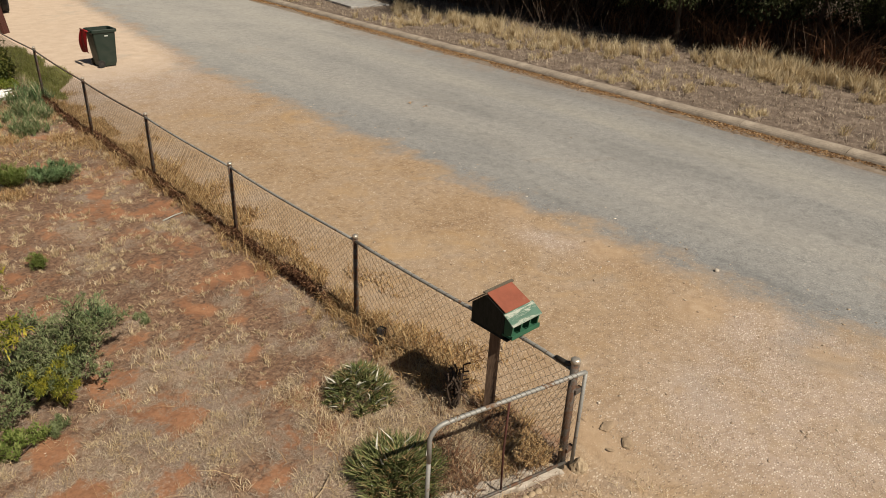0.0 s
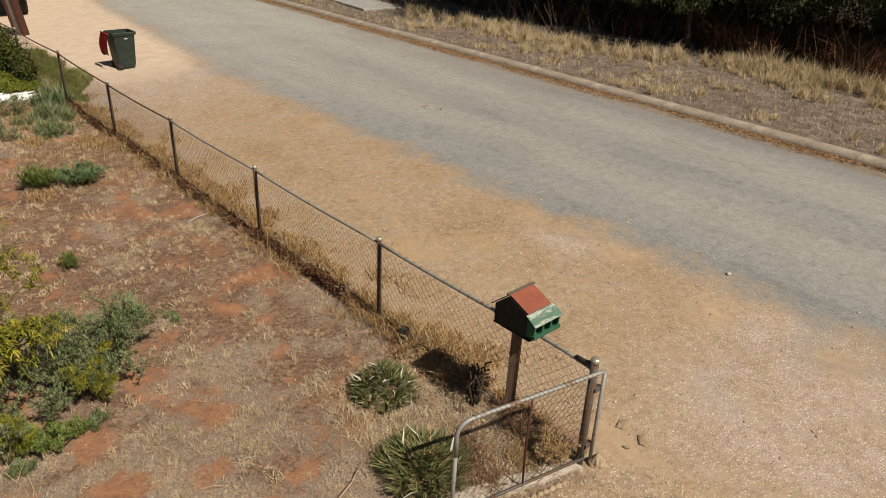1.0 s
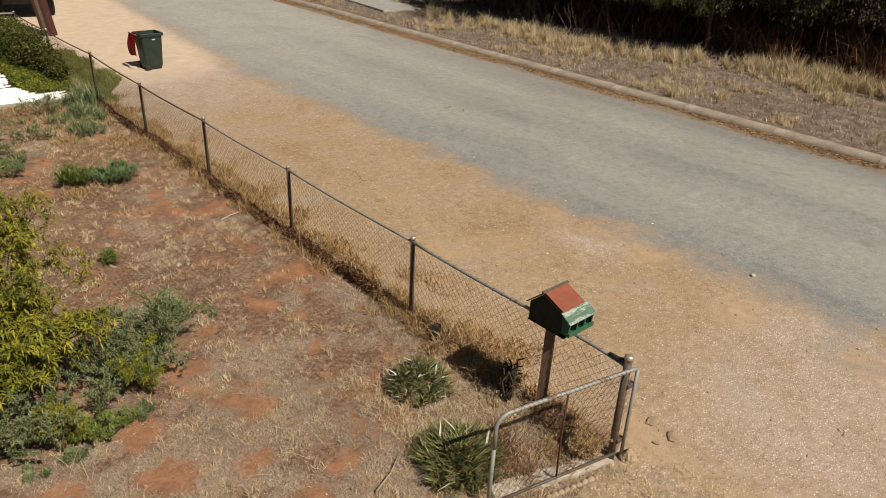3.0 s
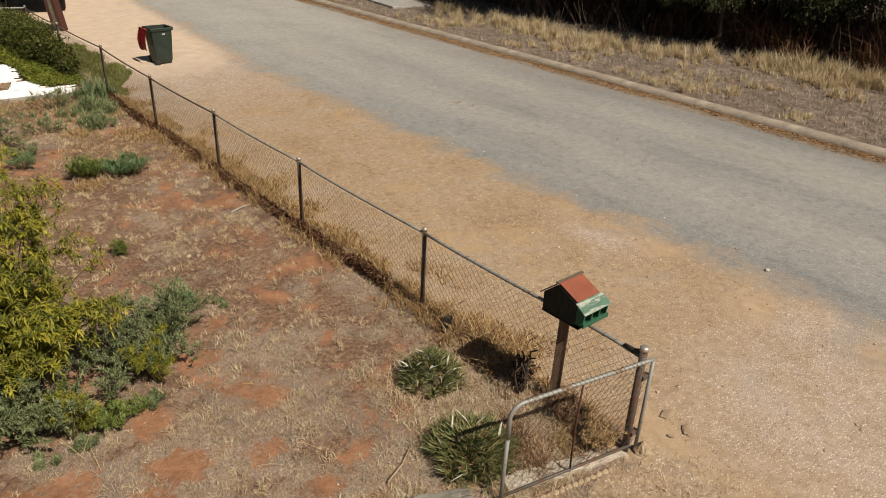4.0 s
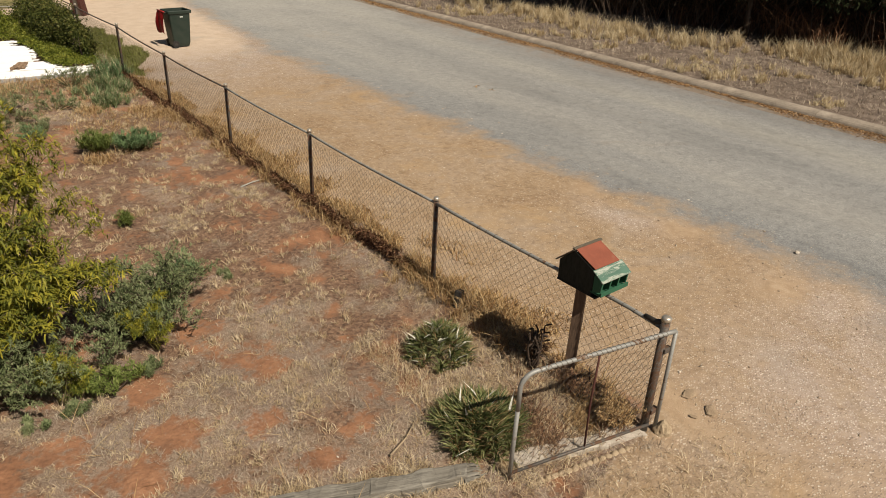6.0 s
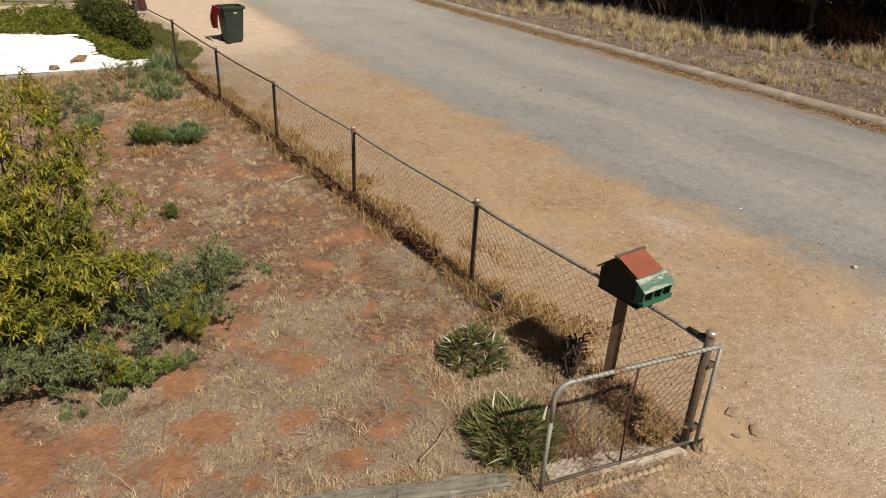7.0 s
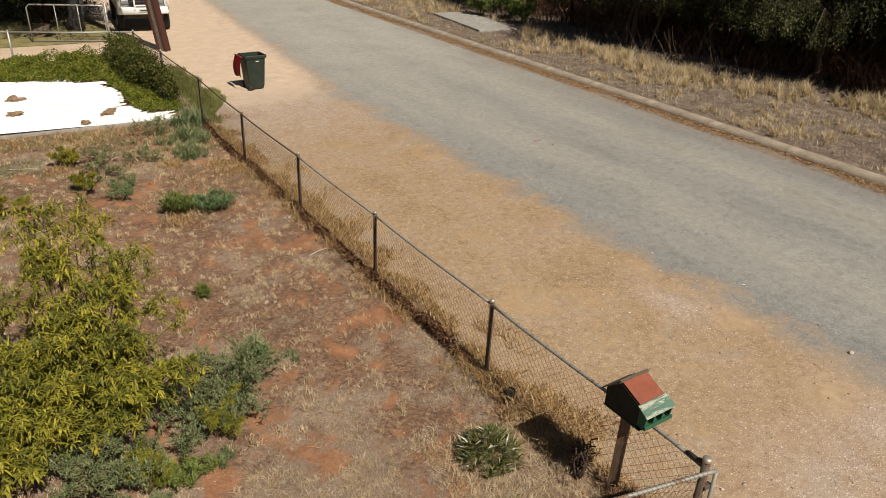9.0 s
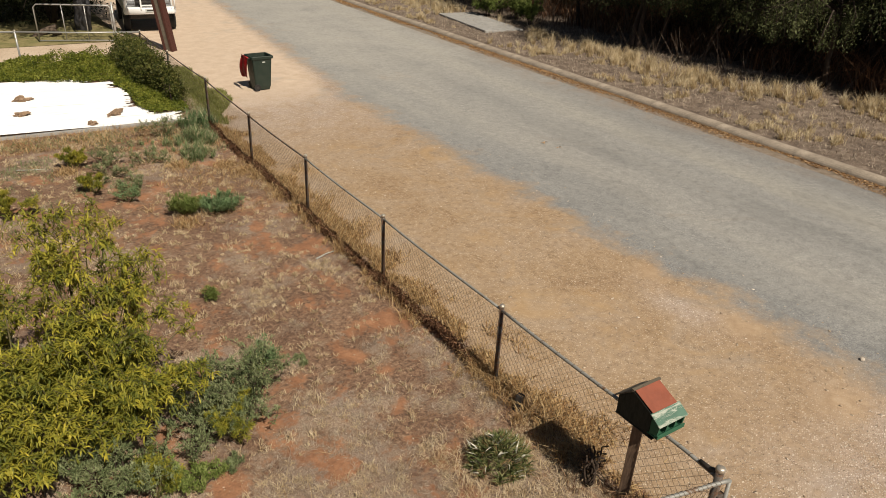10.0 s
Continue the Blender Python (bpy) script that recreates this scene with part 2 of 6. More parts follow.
def rock_material(name, low, high, scale=6.0, bump=0.6):
    n = Nodes(name, 0.9)
    vec = n.coords("Object")
    shade = n.ramp(n.noise(scale, 6, 0.7, vec), (0.3, low), (0.7, high))
    speck = n.ramp(n.noise(scale * 14, 3, 0.7, vec), (0.3, (0.65, 0.63, 0.6)), (0.6, (1, 1, 1)))
    n.colour(n.mix(0.7, shade, speck, "MULTIPLY"))
    n.bump(n.noise(scale * 4, 6, 0.7, vec), bump, 0.01)
    return n.mat


def wood_material(name, dark, light, stretch=(30, 30, 3), crack=0.6):
    n = Nodes(name, 0.85)
    vec = n.coords("Object", stretch)
    grain = n.noise(1.0, 7, 0.7, vec, 1.2)
    wood = n.ramp(grain, (0.3, dark), (0.7, light))
    stain = n.ramp(n.noise(4, 5, 0.6, n.coords("Object")), (0.3, (0.6, 0.57, 0.54)), (0.65, (1, 1, 1)))
    n.colour(n.mix(0.7, wood, stain, "MULTIPLY"))
    n.bump(grain, crack, 0.006)
    return n.mat


def paint_material(name, paint, under, worn, stretch=(12, 40, 12), rough=0.6):
    n = Nodes(name, rough)
    vec = n.coords("Object", stretch)
    flake = n.noise(1.0, 7, 0.72, vec, 0.8)
    tone = n.ramp(n.noise(6, 5, 0.65, n.coords("Object")), (0.3, tuple(c * 0.7 for c in paint)), (0.7, paint))
    n.colour(n.mix(n.step(flake, worn, worn + 0.1), tone, under))
    n.rough(n.step(flake, 0.3, 0.7, rough, 0.9))
    n.bump(flake, 0.3, 0.003)
    return n.mat


def smooth_material(name, colour, rough=0.5, metal=0.0, dust=0.15, dust_colour=(0.45, 0.36, 0.27)):
    n = Nodes(name, rough, metal)
    vec = n.coords("Object")
    dirt = n.noise(5, 6, 0.7, vec, 0.5)
    n.colour(n.mix(n.step(dirt, 0.4, 0.75, 0.0, dust), colour, dust_colour))
    n.rough(n.step(dirt, 0.3, 0.7, rough, min(1.0, rough + 0.25)))
    n.bump(n.noise(90, 2, 0.5, vec), 0.06, 0.002)
    return n.mat


STREET = street_material()
YARD = yard_material()
FAR_EARTH = plain_earth("far_earth", (0.16, 0.10, 0.06), (0.27, 0.18, 0.115), (0.36, 0.27, 0.18), 0.4, 12)
VERGE = plain_earth("verge_earth", (0.075, 0.052, 0.039), (0.165, 0.124, 0.097), (0.31, 0.25, 0.20), 3.2, 34)
DRIVE = plain_earth("driveway_sand", (0.48, 0.37, 0.275), (0.58, 0.465, 0.36), (0.66, 0.55, 0.44), 0.9, 40)
LAWN = plain_earth("thin_lawn", (0.13, 0.14, 0.05), (0.24, 0.21, 0.09), (0.35, 0.28, 0.15), 1.4, 30)
LITTER = plain_earth("gutter_litter", (0.15, 0.115, 0.085), (0.24, 0.19, 0.145), (0.31, 0.26, 0.215), 5, 60)
CONCRETE = rock_material("kerb_concrete", (0.20, 0.165, 0.13), (0.43, 0.365, 0.295), 2.2, 0.8)
PALE_CONCRETE = rock_material("pale_concrete", (0.32, 0.27, 0.22), (0.60, 0.54, 0.47), 7.0, 0.7)
GREY_CONCRETE = rock_material("grey_concrete", (0.25, 0.25, 0.245), (0.40, 0.39, 0.375), 4.0, 0.3)
GALV = metal_material("galvanised_pipe", (0.30, 0.30, 0.285), (0.17, 0.10, 0.06), 0.22, 0.55, 0.3)
OLD_PIPE = metal_material("weathered_pipe", (0.115, 0.105, 0.095), (0.12, 0.065, 0.04), 0.55, 0.6, 0.35)
BARE_CAP = metal_material("bare_cap", (0.62, 0.56, 0.48), (0.30, 0.17, 0.09), 0.10, 0.35, 0.7)
WIRE = metal_material("fence_wire", (0.15, 0.125, 0.10), (0.12, 0.07, 0.042), 0.45, 0.65, 0.2)
PALE_PIPE = metal_material("pale_pipe", (0.42, 0.42, 0.41), (0.35, 0.25, 0.18), 0.05, 0.4, 0.45)
RUST = metal_material("rust_red_steel", (0.085, 0.026, 0.020), (0.07, 0.026, 0.018), 0.5, 0.7, 0.2)
POST_WOOD = wood_material("brown_hardwood", (0.075, 0.047, 0.032), (0.24, 0.155, 0.105))
GREY_WOOD = wood_material("grey_timber", (0.07, 0.062, 0.052), (0.36, 0.335, 0.285), (2, 34, 34), 1.0)
RED_PAINT = paint_material("red_roof_paint", (0.28, 0.078, 0.044), (0.25, 0.11, 0.07), 0.60, (8, 8, 8))
GREEN_PAINT = paint_material("green_paint", (0.022, 0.115, 0.062), (0.10, 0.16, 0.10), 0.66)
WORN_GREEN = paint_material("worn_green_paint", (0.08, 0.17, 0.125), (0.36, 0.39, 0.335), 0.50, (4, 26, 26))
# Near-black copy of the green: shade on gable and recess put into colour.
SHADED_GREEN = paint_material("shaded_green_paint", (0.004, 0.008, 0.006), (0.012, 0.018, 0.013), 0.7)
ROOF_EDGE = wood_material("roof_edge_wood", (0.07, 0.056, 0.04), (0.20, 0.17, 0.125), (4, 40, 40))
BIN_GREEN = smooth_material("bin_green_plastic", (0.010, 0.023, 0.017), 0.40, 0, 0.03)
BIN_RED = smooth_material("bin_red_plastic", (0.36, 0.014, 0.018), 0.42, 0, 0.05)
RUBBER = smooth_material("black_rubber", (0.010, 0.010, 0.011), 0.8, 0, 0.06)
BLACK = smooth_material("black_plastic", (0.012, 0.012, 0.013), 0.5, 0, 0.15)
GREY_LABEL = smooth_material("pale_label", (0.45, 0.48, 0.46), 0.5)
WHITE_TIN = smooth_material("white_sheeting", (0.82, 0.82, 0.82), 0.55, 0, 0.30, (0.60, 0.56, 0.50))
CAR_WHITE = smooth_material("white_car_paint", (0.74, 0.75, 0.76), 0.25, 0, 0.10)
CHROME = smooth_material("dull_chrome", (0.6, 0.6, 0.6), 0.25, 1.0, 0.1)
LENS = smooth_material("lamp_lens", (0.28, 0.30, 0.33), 0.10, 0.4, 0.05)
AMBER = smooth_material("amber_lens", (0.5, 0.17, 0.03), 0.2, 0, 0.05)
GLASS = smooth_material("dark_car_glass", (0.02, 0.025, 0.03), 0.06, 0, 0.05)
TARP = smooth_material("grey_plastic_sheet", (0.028, 0.029, 0.036), 0.6, 0, 0.08)
TAN_ROCK = rock_material("tan_rock", (0.12, 0.075, 0.05), (0.37, 0.25, 0.16), 9.0, 0.9)
PEBBLE = leaf_material("pebble", (0.33, 0.24, 0.17), (0.44, 0.335, 0.24), (0.54, 0.435, 0.33), (0.63, 0.525, 0.42), (0.76, 0.68, 0.59), rough=0.85, through=0)
BARK = wood_material("grey_brown_bark", (0.05, 0.036, 0.026), (0.16, 0.115, 0.085), (14, 14, 3))
# Darker than BARK: the shade on the trunks is put into the colour.
SHADED_BARK = wood_material("shaded_tree_bark", (0.018, 0.012, 0.009), (0.06, 0.038, 0.026), (14, 14, 3))
STRAW = leaf_material("dry_straw", (0.36, 0.255, 0.145), (0.54, 0.415, 0.26), (0.70, 0.575, 0.40), (0.82, 0.715, 0.53), rough=0.7, through=0.2, clump=0.55)
GOLD_STRAW = leaf_material("golden_straw", (0.25, 0.135, 0.06), (0.46, 0.30, 0.14), (0.64, 0.48, 0.27), (0.40, 0.26, 0.14), rough=0.7, through=0.2)
GREY_STRAW = leaf_material("grey_litter", (0.24, 0.175, 0.13), (0.36, 0.287, 0.222), (0.48, 0.408, 0.323), (0.60, 0.525, 0.43), rough=0.8, through=0.1, clump=0.6)
REED = leaf_material("brown_reed", (0.13, 0.062, 0.038), (0.26, 0.145, 0.085), (0.44, 0.28, 0.165), rough=0.8, through=0.15)
# Darker copy of REED, with shade put into its colour.
SHADED_REED = leaf_material("shaded_reed", (0.06, 0.028, 0.017), (0.17, 0.082, 0.045), (0.36, 0.20, 0.115), rough=0.85, through=0.08)
PALE_GRASS = leaf_material("pale_verge_grass", (0.36, 0.25, 0.125), (0.55, 0.43, 0.26), (0.72, 0.61, 0.42), (0.80, 0.72, 0.55), rough=0.7, through=0.25, clump=0.6, size=2.5)
DEAD_LEAF = leaf_material("fallen_leaf", (0.13, 0.065, 0.03), (0.36, 0.20, 0.09), (0.62, 0.43, 0.24), rough=0.75, through=0.1)
YELLOW_LEAF = leaf_material("yellow_green_leaf", (0.05, 0.07, 0.018), (0.15, 0.17, 0.032), (0.29, 0.28, 0.044), (0.43, 0.385, 0.055), (0.62, 0.51, 0.08), through=0.30, clump=0.5, size=4.0)
SAGE_LEAF = leaf_material("grey_green_leaf", (0.065, 0.09, 0.035), (0.175, 0.22, 0.105), (0.30, 0.34, 0.17), (0.40, 0.42, 0.25), through=0.38, clump=0.5, size=4.5)
GREEN_SAGE = leaf_material("soft_green_leaf", (0.13, 0.18, 0.075), (0.23, 0.30, 0.14), (0.36, 0.43, 0.24), through=0.4, clump=0.4, size=4.0)
# Dark clumps and few pale ones: shade and sun in the leaf colour.
DROOP_SHADE_LEAF = leaf_material("hanging_leaf_shaded", (0.010, 0.014, 0.005), (0.034, 0.043, 0.014), (0.10, 0.118, 0.045), (0.26, 0.29, 0.14), rough=0.7, through=0.12, clump=0.65, size=2.0)
GREY_TWIG = wood_material("grey_brown_twig", (0.055, 0.036, 0.027), (0.24, 0.17, 0.125), (12, 12, 4))
BLUE_LEAF = leaf_material("blue_green_leaf", (0.10, 0.175, 0.075), (0.20, 0.30, 0.14), (0.32, 0.42, 0.22), through=0.4)
WEED_LEAF = leaf_material("weed_green_leaf", (0.11, 0.16, 0.035), (0.21, 0.27, 0.075), (0.33, 0.37, 0.13), through=0.4)
VINE_LEAF = leaf_material("vine_leaf", (0.05, 0.07, 0.012), (0.12, 0.145, 0.02), (0.22, 0.24, 0.04), (0.33, 0.33, 0.07), through=0.28, clump=0.5, size=3.0)
HEDGE_LEAF = leaf_material("hedge_leaf", (0.022, 0.034, 0.008), (0.055, 0.07, 0.016), (0.12, 0.125, 0.03), (0.20, 0.17, 0.06), through=0.2, clump=0.4, size=3.0)
STRAP_LEAF = leaf_material("strap_leaf", (0.045, 0.062, 0.022), (0.11, 0.137, 0.046), (0.21, 0.23, 0.09), (0.36, 0.365, 0.175), rough=0.45, through=0.15)
PALE_STRAP = leaf_material("bleached_strap_leaf", (0.60, 0.58, 0.48), (0.82, 0.81, 0.73), rough=0.5, through=0.2)
OLIVE_GRASS = leaf_material("olive_grass", (0.14, 0.165, 0.045), (0.25, 0.265, 0.08), (0.38, 0.37, 0.15), through=0.35, clump=0.5, size=2.5)
# Mostly near-black, few pale: shaded and sunlit leaves set by colour.
TREE_SHADE_LEAF = leaf_material("gum_leaf_shaded", (0.010, 0.013, 0.005), (0.022, 0.028, 0.011), (0.055, 0.068, 0.030), (0.16, 0.18, 0.095), rough=0.8, through=0.08, clump=0.65, size=1.6)
# Near-black leaves: the shade under the trees is put into the colour.
SHADE_LEAF = leaf_material("shaded_scrub_leaf", (0.008, 0.008, 0.005), (0.014, 0.013, 0.008), (0.03, 0.026, 0.015), rough=0.8, through=0.1)
STEM = wood_material("olive_stem", (0.06, 0.05, 0.02), (0.17, 0.15, 0.06), (20, 20, 20))
CLOD = rock_material("tan_clod", (0.26, 0.185, 0.12), (0.44, 0.33, 0.225), 14.0, 0.9)
EDGING = rock_material("cream_edging", (0.30, 0.22, 0.14), (0.50, 0.40, 0.28), 9.0, 0.5)
POLE_CORE = rock_material("brown_grey_concrete", (0.10, 0.085, 0.068), (0.20, 0.17, 0.135), 3.0, 0.3)
TWIG = wood_material("dark_twig", (0.03, 0.02, 0.015), (0.085, 0.055, 0.038), (20, 20, 20))


# ---- mesh helpers ----
rng = np.random.default_rng(7)
LATTICE = np.random.default_rng(3).random((256, 256))


def value_noise(x, y):
    xi, yi = np.floor(x).astype(int), np.floor(y).astype(int)
    fx, fy = x - xi, y - yi
    fx, fy = fx * fx * (3 - 2 * fx), fy * fy * (3 - 2 * fy)
    a, b = LATTICE[xi % 256, yi % 256], LATTICE[(xi + 1) % 256, yi % 256]
    c, d = LATTICE[xi % 256, (yi + 1) % 256], LATTICE[(xi + 1) % 256, (yi + 1) % 256]
    return a * (1 - fx) * (1 - fy) + b * fx * (1 - fy) + c * (1 - fx) * fy + d * fx * fy


def fractal(x, y, scale, octaves=4):
    total, weight = 0.0, 0.0
    for k in range(octaves):
        total = total + value_noise(x * scale * 2**k + 17.3 * k, y * scale * 2**k + 41.7 * k) * 0.55**k
        weight += 0.55**k
    return total / weight


def mesh_from(name, verts, faces, material, smooth=False):
    """A mesh from arrays: verts (n, 3) and faces (m, 3) or (m, 4)."""
    verts, faces = np.asarray(verts, np.float32), np.asarray(faces, np.int32)
    me = bpy.data.meshes.new(name)
    side = faces.shape[1]
    me.vertices.add(len(verts))
    me.vertices.foreach_set("co", verts.ravel())
    me.loops.add(faces.size)
    me.loops.foreach_set("vertex_index", faces.ravel())
    me.polygons.add(len(faces))
    me.polygons.foreach_set("loop_start", np.arange(0, faces.size, side, dtype=np.int32))
    me.polygons.foreach_set("loop_total", np.full(len(faces), side, np.int32))
    if smooth:
        me.polygons.foreach_set("use_smooth", np.ones(len(faces), bool))
    me.update(calc_edges=True)
    me.validate()
    me.materials.append(material)
    return me


def thing(name, label, category, at=(0, 0, 0), turn=0.0, group="", kind=""):
    """An empty at the base of a thing that is made of parts."""
    ob = new(name)
    ob.empty_display_size = 0.1
    ob.matrix_world = pose(*at, 0, 0, turn)
    return tagged(ob, label, category, group, kind)


def part(name, data, material, parent, label="", smooth=False):
    """One mesh object under a thing or a part; data is a bmesh or a mesh, in the parent's own space."""
    if isinstance(data, bmesh.types.BMesh):
        me = bpy.data.meshes.new(name)
        if smooth:
            for f in data.faces:
                f.smooth = True
        data.to_mesh(me)
        data.free()
        me.materials.append(material)
    else:
        me = data
    ob = new(name, me)
    ob.parent = parent
    return tagged(ob, label)


def whole(name, data, material, label, category, kind="", at=None, smooth=False, group=""):
    """A thing of one mesh."""
    ob = part(name, data, material, None, "", smooth)
    if at is not None:
        ob.matrix_world = at
    return tagged(ob, label, category, group, kind)


def box(bm, size, at=(0, 0, 0), bevel=0.0, m=None):
    made = bmesh.ops.create_cube(bm, size=1.0, matrix=(m or Matrix()) @ Matrix.Translation(at) @ Matrix.Diagonal((*size, 1)))
    if bevel:
        edges = list({e for v in made["verts"] for e in v.link_edges})
        bmesh.ops.bevel(bm, geom=edges, offset=bevel, segments=2, affect="EDGES", profile=0.6)
    return bm


def boxed(size, at=(0, 0, 0), bevel=0.0, m=None):
    return box(bmesh.new(), size, at, bevel, m)


def tube(bm, points, radii, sides=8, cap=True):
    """A tapered pipe along points."""
    points = [Vector(p) for p in points]
    if not hasattr(radii, "__len__"):
        radii = [radii] * len(points)
    rings, side = [], None
    for k, p in enumerate(points):
        ahead = (points[min(k + 1, len(points) - 1)] - points[max(k - 1, 0)]).normalized()
        if side is None:
            side = ahead.orthogonal().normalized()
        side = (side - ahead * side.dot(ahead)).normalized()
        other = ahead.cross(side)
        rings.append([bm.verts.new(p + radii[k] * (math.cos(a) * side + math.sin(a) * other)) for a in (2 * math.pi * s / sides for s in range(sides))])
    for lower, upper in zip(rings, rings[1:]):
        for s in range(sides):
            bm.faces.new((lower[s], lower[(s + 1) % sides], upper[(s + 1) % sides], upper[s]))
    if cap:
        bm.faces.new(rings[0][::-1])
        bm.faces.new(rings[-1])
    return bm


def pipe(points, radii, sides=10):
    return tube(bmesh.new(), points, radii, sides)


def extruded(outline, x0, x1):
    """A prism: an outline of (y, z) drawn out along x."""
    bm = bmesh.new()
    a = [bm.verts.new((x0, y, z)) for y, z in outline]
    b = [bm.verts.new((x1, y, z)) for y, z in outline]
    bm.faces.new(a)
    bm.faces.new(b[::-1])
    for k in range(len(outline)):
        j = (k + 1) % len(outline)
        bm.faces.new((a[k], b[k], b[j], a[j]))
    bmesh.ops.recalc_face_normals(bm, faces=bm.faces)
    return bm


def lump(size, seed, detail=2, rough=0.25):
    """A worn stone."""
    bm = bmesh.new()
    bmesh.ops.create_icosphere(bm, subdivisions=detail, radius=0.5)
    for v in bm.verts:
        v.co *= 1 + rough * 2 * (noise.noise(v.co * 2.2 + Vector((seed * 3.1, seed, 0))) + 0.4 * noise.noise(v.co * 6 + Vector((0, seed, 0))))
        v.co = Vector((v.co.x * size[0], v.co.y * size[1], max(v.co.z, -0.32) * size[2]))
    return bm


def blades(base, heading, lean, length, width, bend=0.4, twist=None):
    """Narrow pointed leaves: base (n, 3); heading and lean (0 upright, pi/2 flat) in radians. Gives verts and faces."""
    n = len(base)
    out = np.stack([np.cos(heading), np.sin(heading), np.zeros(n)], 1)
    up = np.array([0.0, 0.0, 1.0])
    d0 = out * np.sin(lean)[:, None] + up * np.cos(lean)[:, None]
    lean2 = lean + bend * (0.5 + rng.random(n))
    d1 = out * np.sin(lean2)[:, None] + up * np.cos(lean2)[:, None]
    t = heading + np.pi / 2 if twist is None else twist
    side = np.stack([np.cos(t), np.sin(t), np.zeros(n)], 1) * (width / 2)[:, None]
    mid = base + d0 * (length * 0.5)[:, None]
    tip = mid + d1 * (length * 0.5)[:, None]
    verts = np.stack([base - side * 0.7, base + side * 0.7, mid - side, mid + side, tip], 1).reshape(-1, 3)
    k = 5 * np.arange(n)[:, None]
    faces = np.concatenate([k + [0, 1, 3], k + [0, 3, 2], k + [2, 3, 4]], 1).reshape(-1, 3)
    return verts, faces


def free_leaves(at, length, width, droop=0.3, spread=1.0):
    """Broad leaves that point every way: at (n, 3). Four corners each, folded along the middle."""
    n = len(at)
    d = rng.normal(size=(n, 3)) * [1, 1, spread]
    d[:, 2] -= droop
    d /= np.linalg.norm(d, axis=1)[:, None]
    s = np.cross(d, rng.normal(size=(n, 3)))
    s /= np.linalg.norm(s, axis=1)[:, None]
    verts = np.stack([at, at + d * (length * 0.45)[:, None] + s * (width / 2)[:, None], at + d * length[:, None], at + d * (length * 0.45)[:, None] - s * (width / 2)[:, None]], 1).reshape(-1, 3)
    k = 4 * np.arange(n)[:, None]
    return verts, np.concatenate([k + [0, 1, 2], k + [0, 2, 3]], 1).reshape(-1, 3)


def joined(*pairs):
    verts, faces, start = [], [], 0
    for v, f in pairs:
        verts.append(v)
        faces.append(f + start)
        start += len(v)
    return np.concatenate(verts), np.concatenate(faces)


# ---- the lie of the land ----
def kerb_x(y):
    return 11.84 + 0.042 * (y - 2.0) - 0.04 * np.clip(2.2 - y, 0, 4)


def seal_x(y):
    """Where the sealed road begins."""
    return 4.42 - 0.03 * np.clip(y, 0, 12) / 12 + 0.105 * np.clip(y - 15, 0, None) * np.clip((y - 13) / 6, 0, 1)


def soft_step(v, a, b):
    t = np.clip((v - a) / (b - a), 0, 1)
    return t * t * (3 - 2 * t)


def yard_z(x, y):
    """A low ridge of drift stands along the fence, higher towards the gate."""
    x, y = np.asarray(x, float), np.asarray(y, float)
    ridge = np.exp(-(((x - 0.12) / 0.30) ** 2)) * (0.05 + 0.05 * soft_step(y, -0.5, 2.5) * (1 - soft_step(y, 3.2, 5.5)))
    lumps = 0.05 * (fractal(x, y, 1.3) - 0.5) + 0.025 * (fractal(x, y, 6.0, 3) - 0.5)
    return ridge * soft_step(y, -0.9, 0.4) + lumps * soft_step(np.abs(y + 0.1), 0.0, 0.6)


def verge_z(x, y):
    off = np.asarray(x, float) - kerb_x(np.asarray(y, float))
    rise = 0.13 + 0.06 * soft_step(off, 0.4, 3.5) + 0.5 * soft_step(off, 5.5, 14.0)
    return rise + 0.10 * (fractal(x, y, 0.9) - 0.5) * soft_step(off, 0.3, 1.2)


# Worn spots of bare red earth: x, y and reach.
BARE = ((-1.28, 1.68, 0.24), (-1.95, 1.52, 0.22), (-2.38, 1.40, 0.20), (-2.40, 2.04, 0.16), (-3.25, 2.25, 0.30), (-3.60, 2.0, 0.28), (-3.35, 3.0, 0.34), (-2.15, 2.74, 0.18), (-3.16, 1.56, 0.18),
        (-1.40, 2.70, 0.15), (-1.26, 4.46, 0.16), (-0.50, 7.62, 0.20), (-0.95, 8.7, 0.20), (-0.86, 9.46, 0.28), (-1.24, 3.30, 0.12), (-4.4, 2.5, 0.40), (-4.9, 3.1, 0.45), (-2.55, 3.7, 0.22), (-0.6, 0.62, 0.12), (-0.30, 5.0, 0.25))


def litter_at(x, y):
    """How far dry litter covers the red earth, 0 to 1."""
    x, y = np.asarray(x, float), np.asarray(y, float)
    wx, wy = x + 0.35 * (fractal(x + 3, y, 2.1, 3) - 0.5), y + 0.35 * (fractal(x, y + 8, 2.1, 3) - 0.5)
    worn = 0.0
    for bx, by, br in BARE:
        worn = np.maximum(worn, np.exp(-(((wx - bx) / br) ** 2 + ((wy - by) / br) ** 2) ** 1.2))
    near = fractal(x + 31, y + 7, 3.0, 4)
    broad = fractal(x, y, 0.55, 3)
    return np.clip(0.66 - 0.70 * worn + 0.5 * (broad - 0.5) + 1.9 * (near - 0.5), 0, 1)


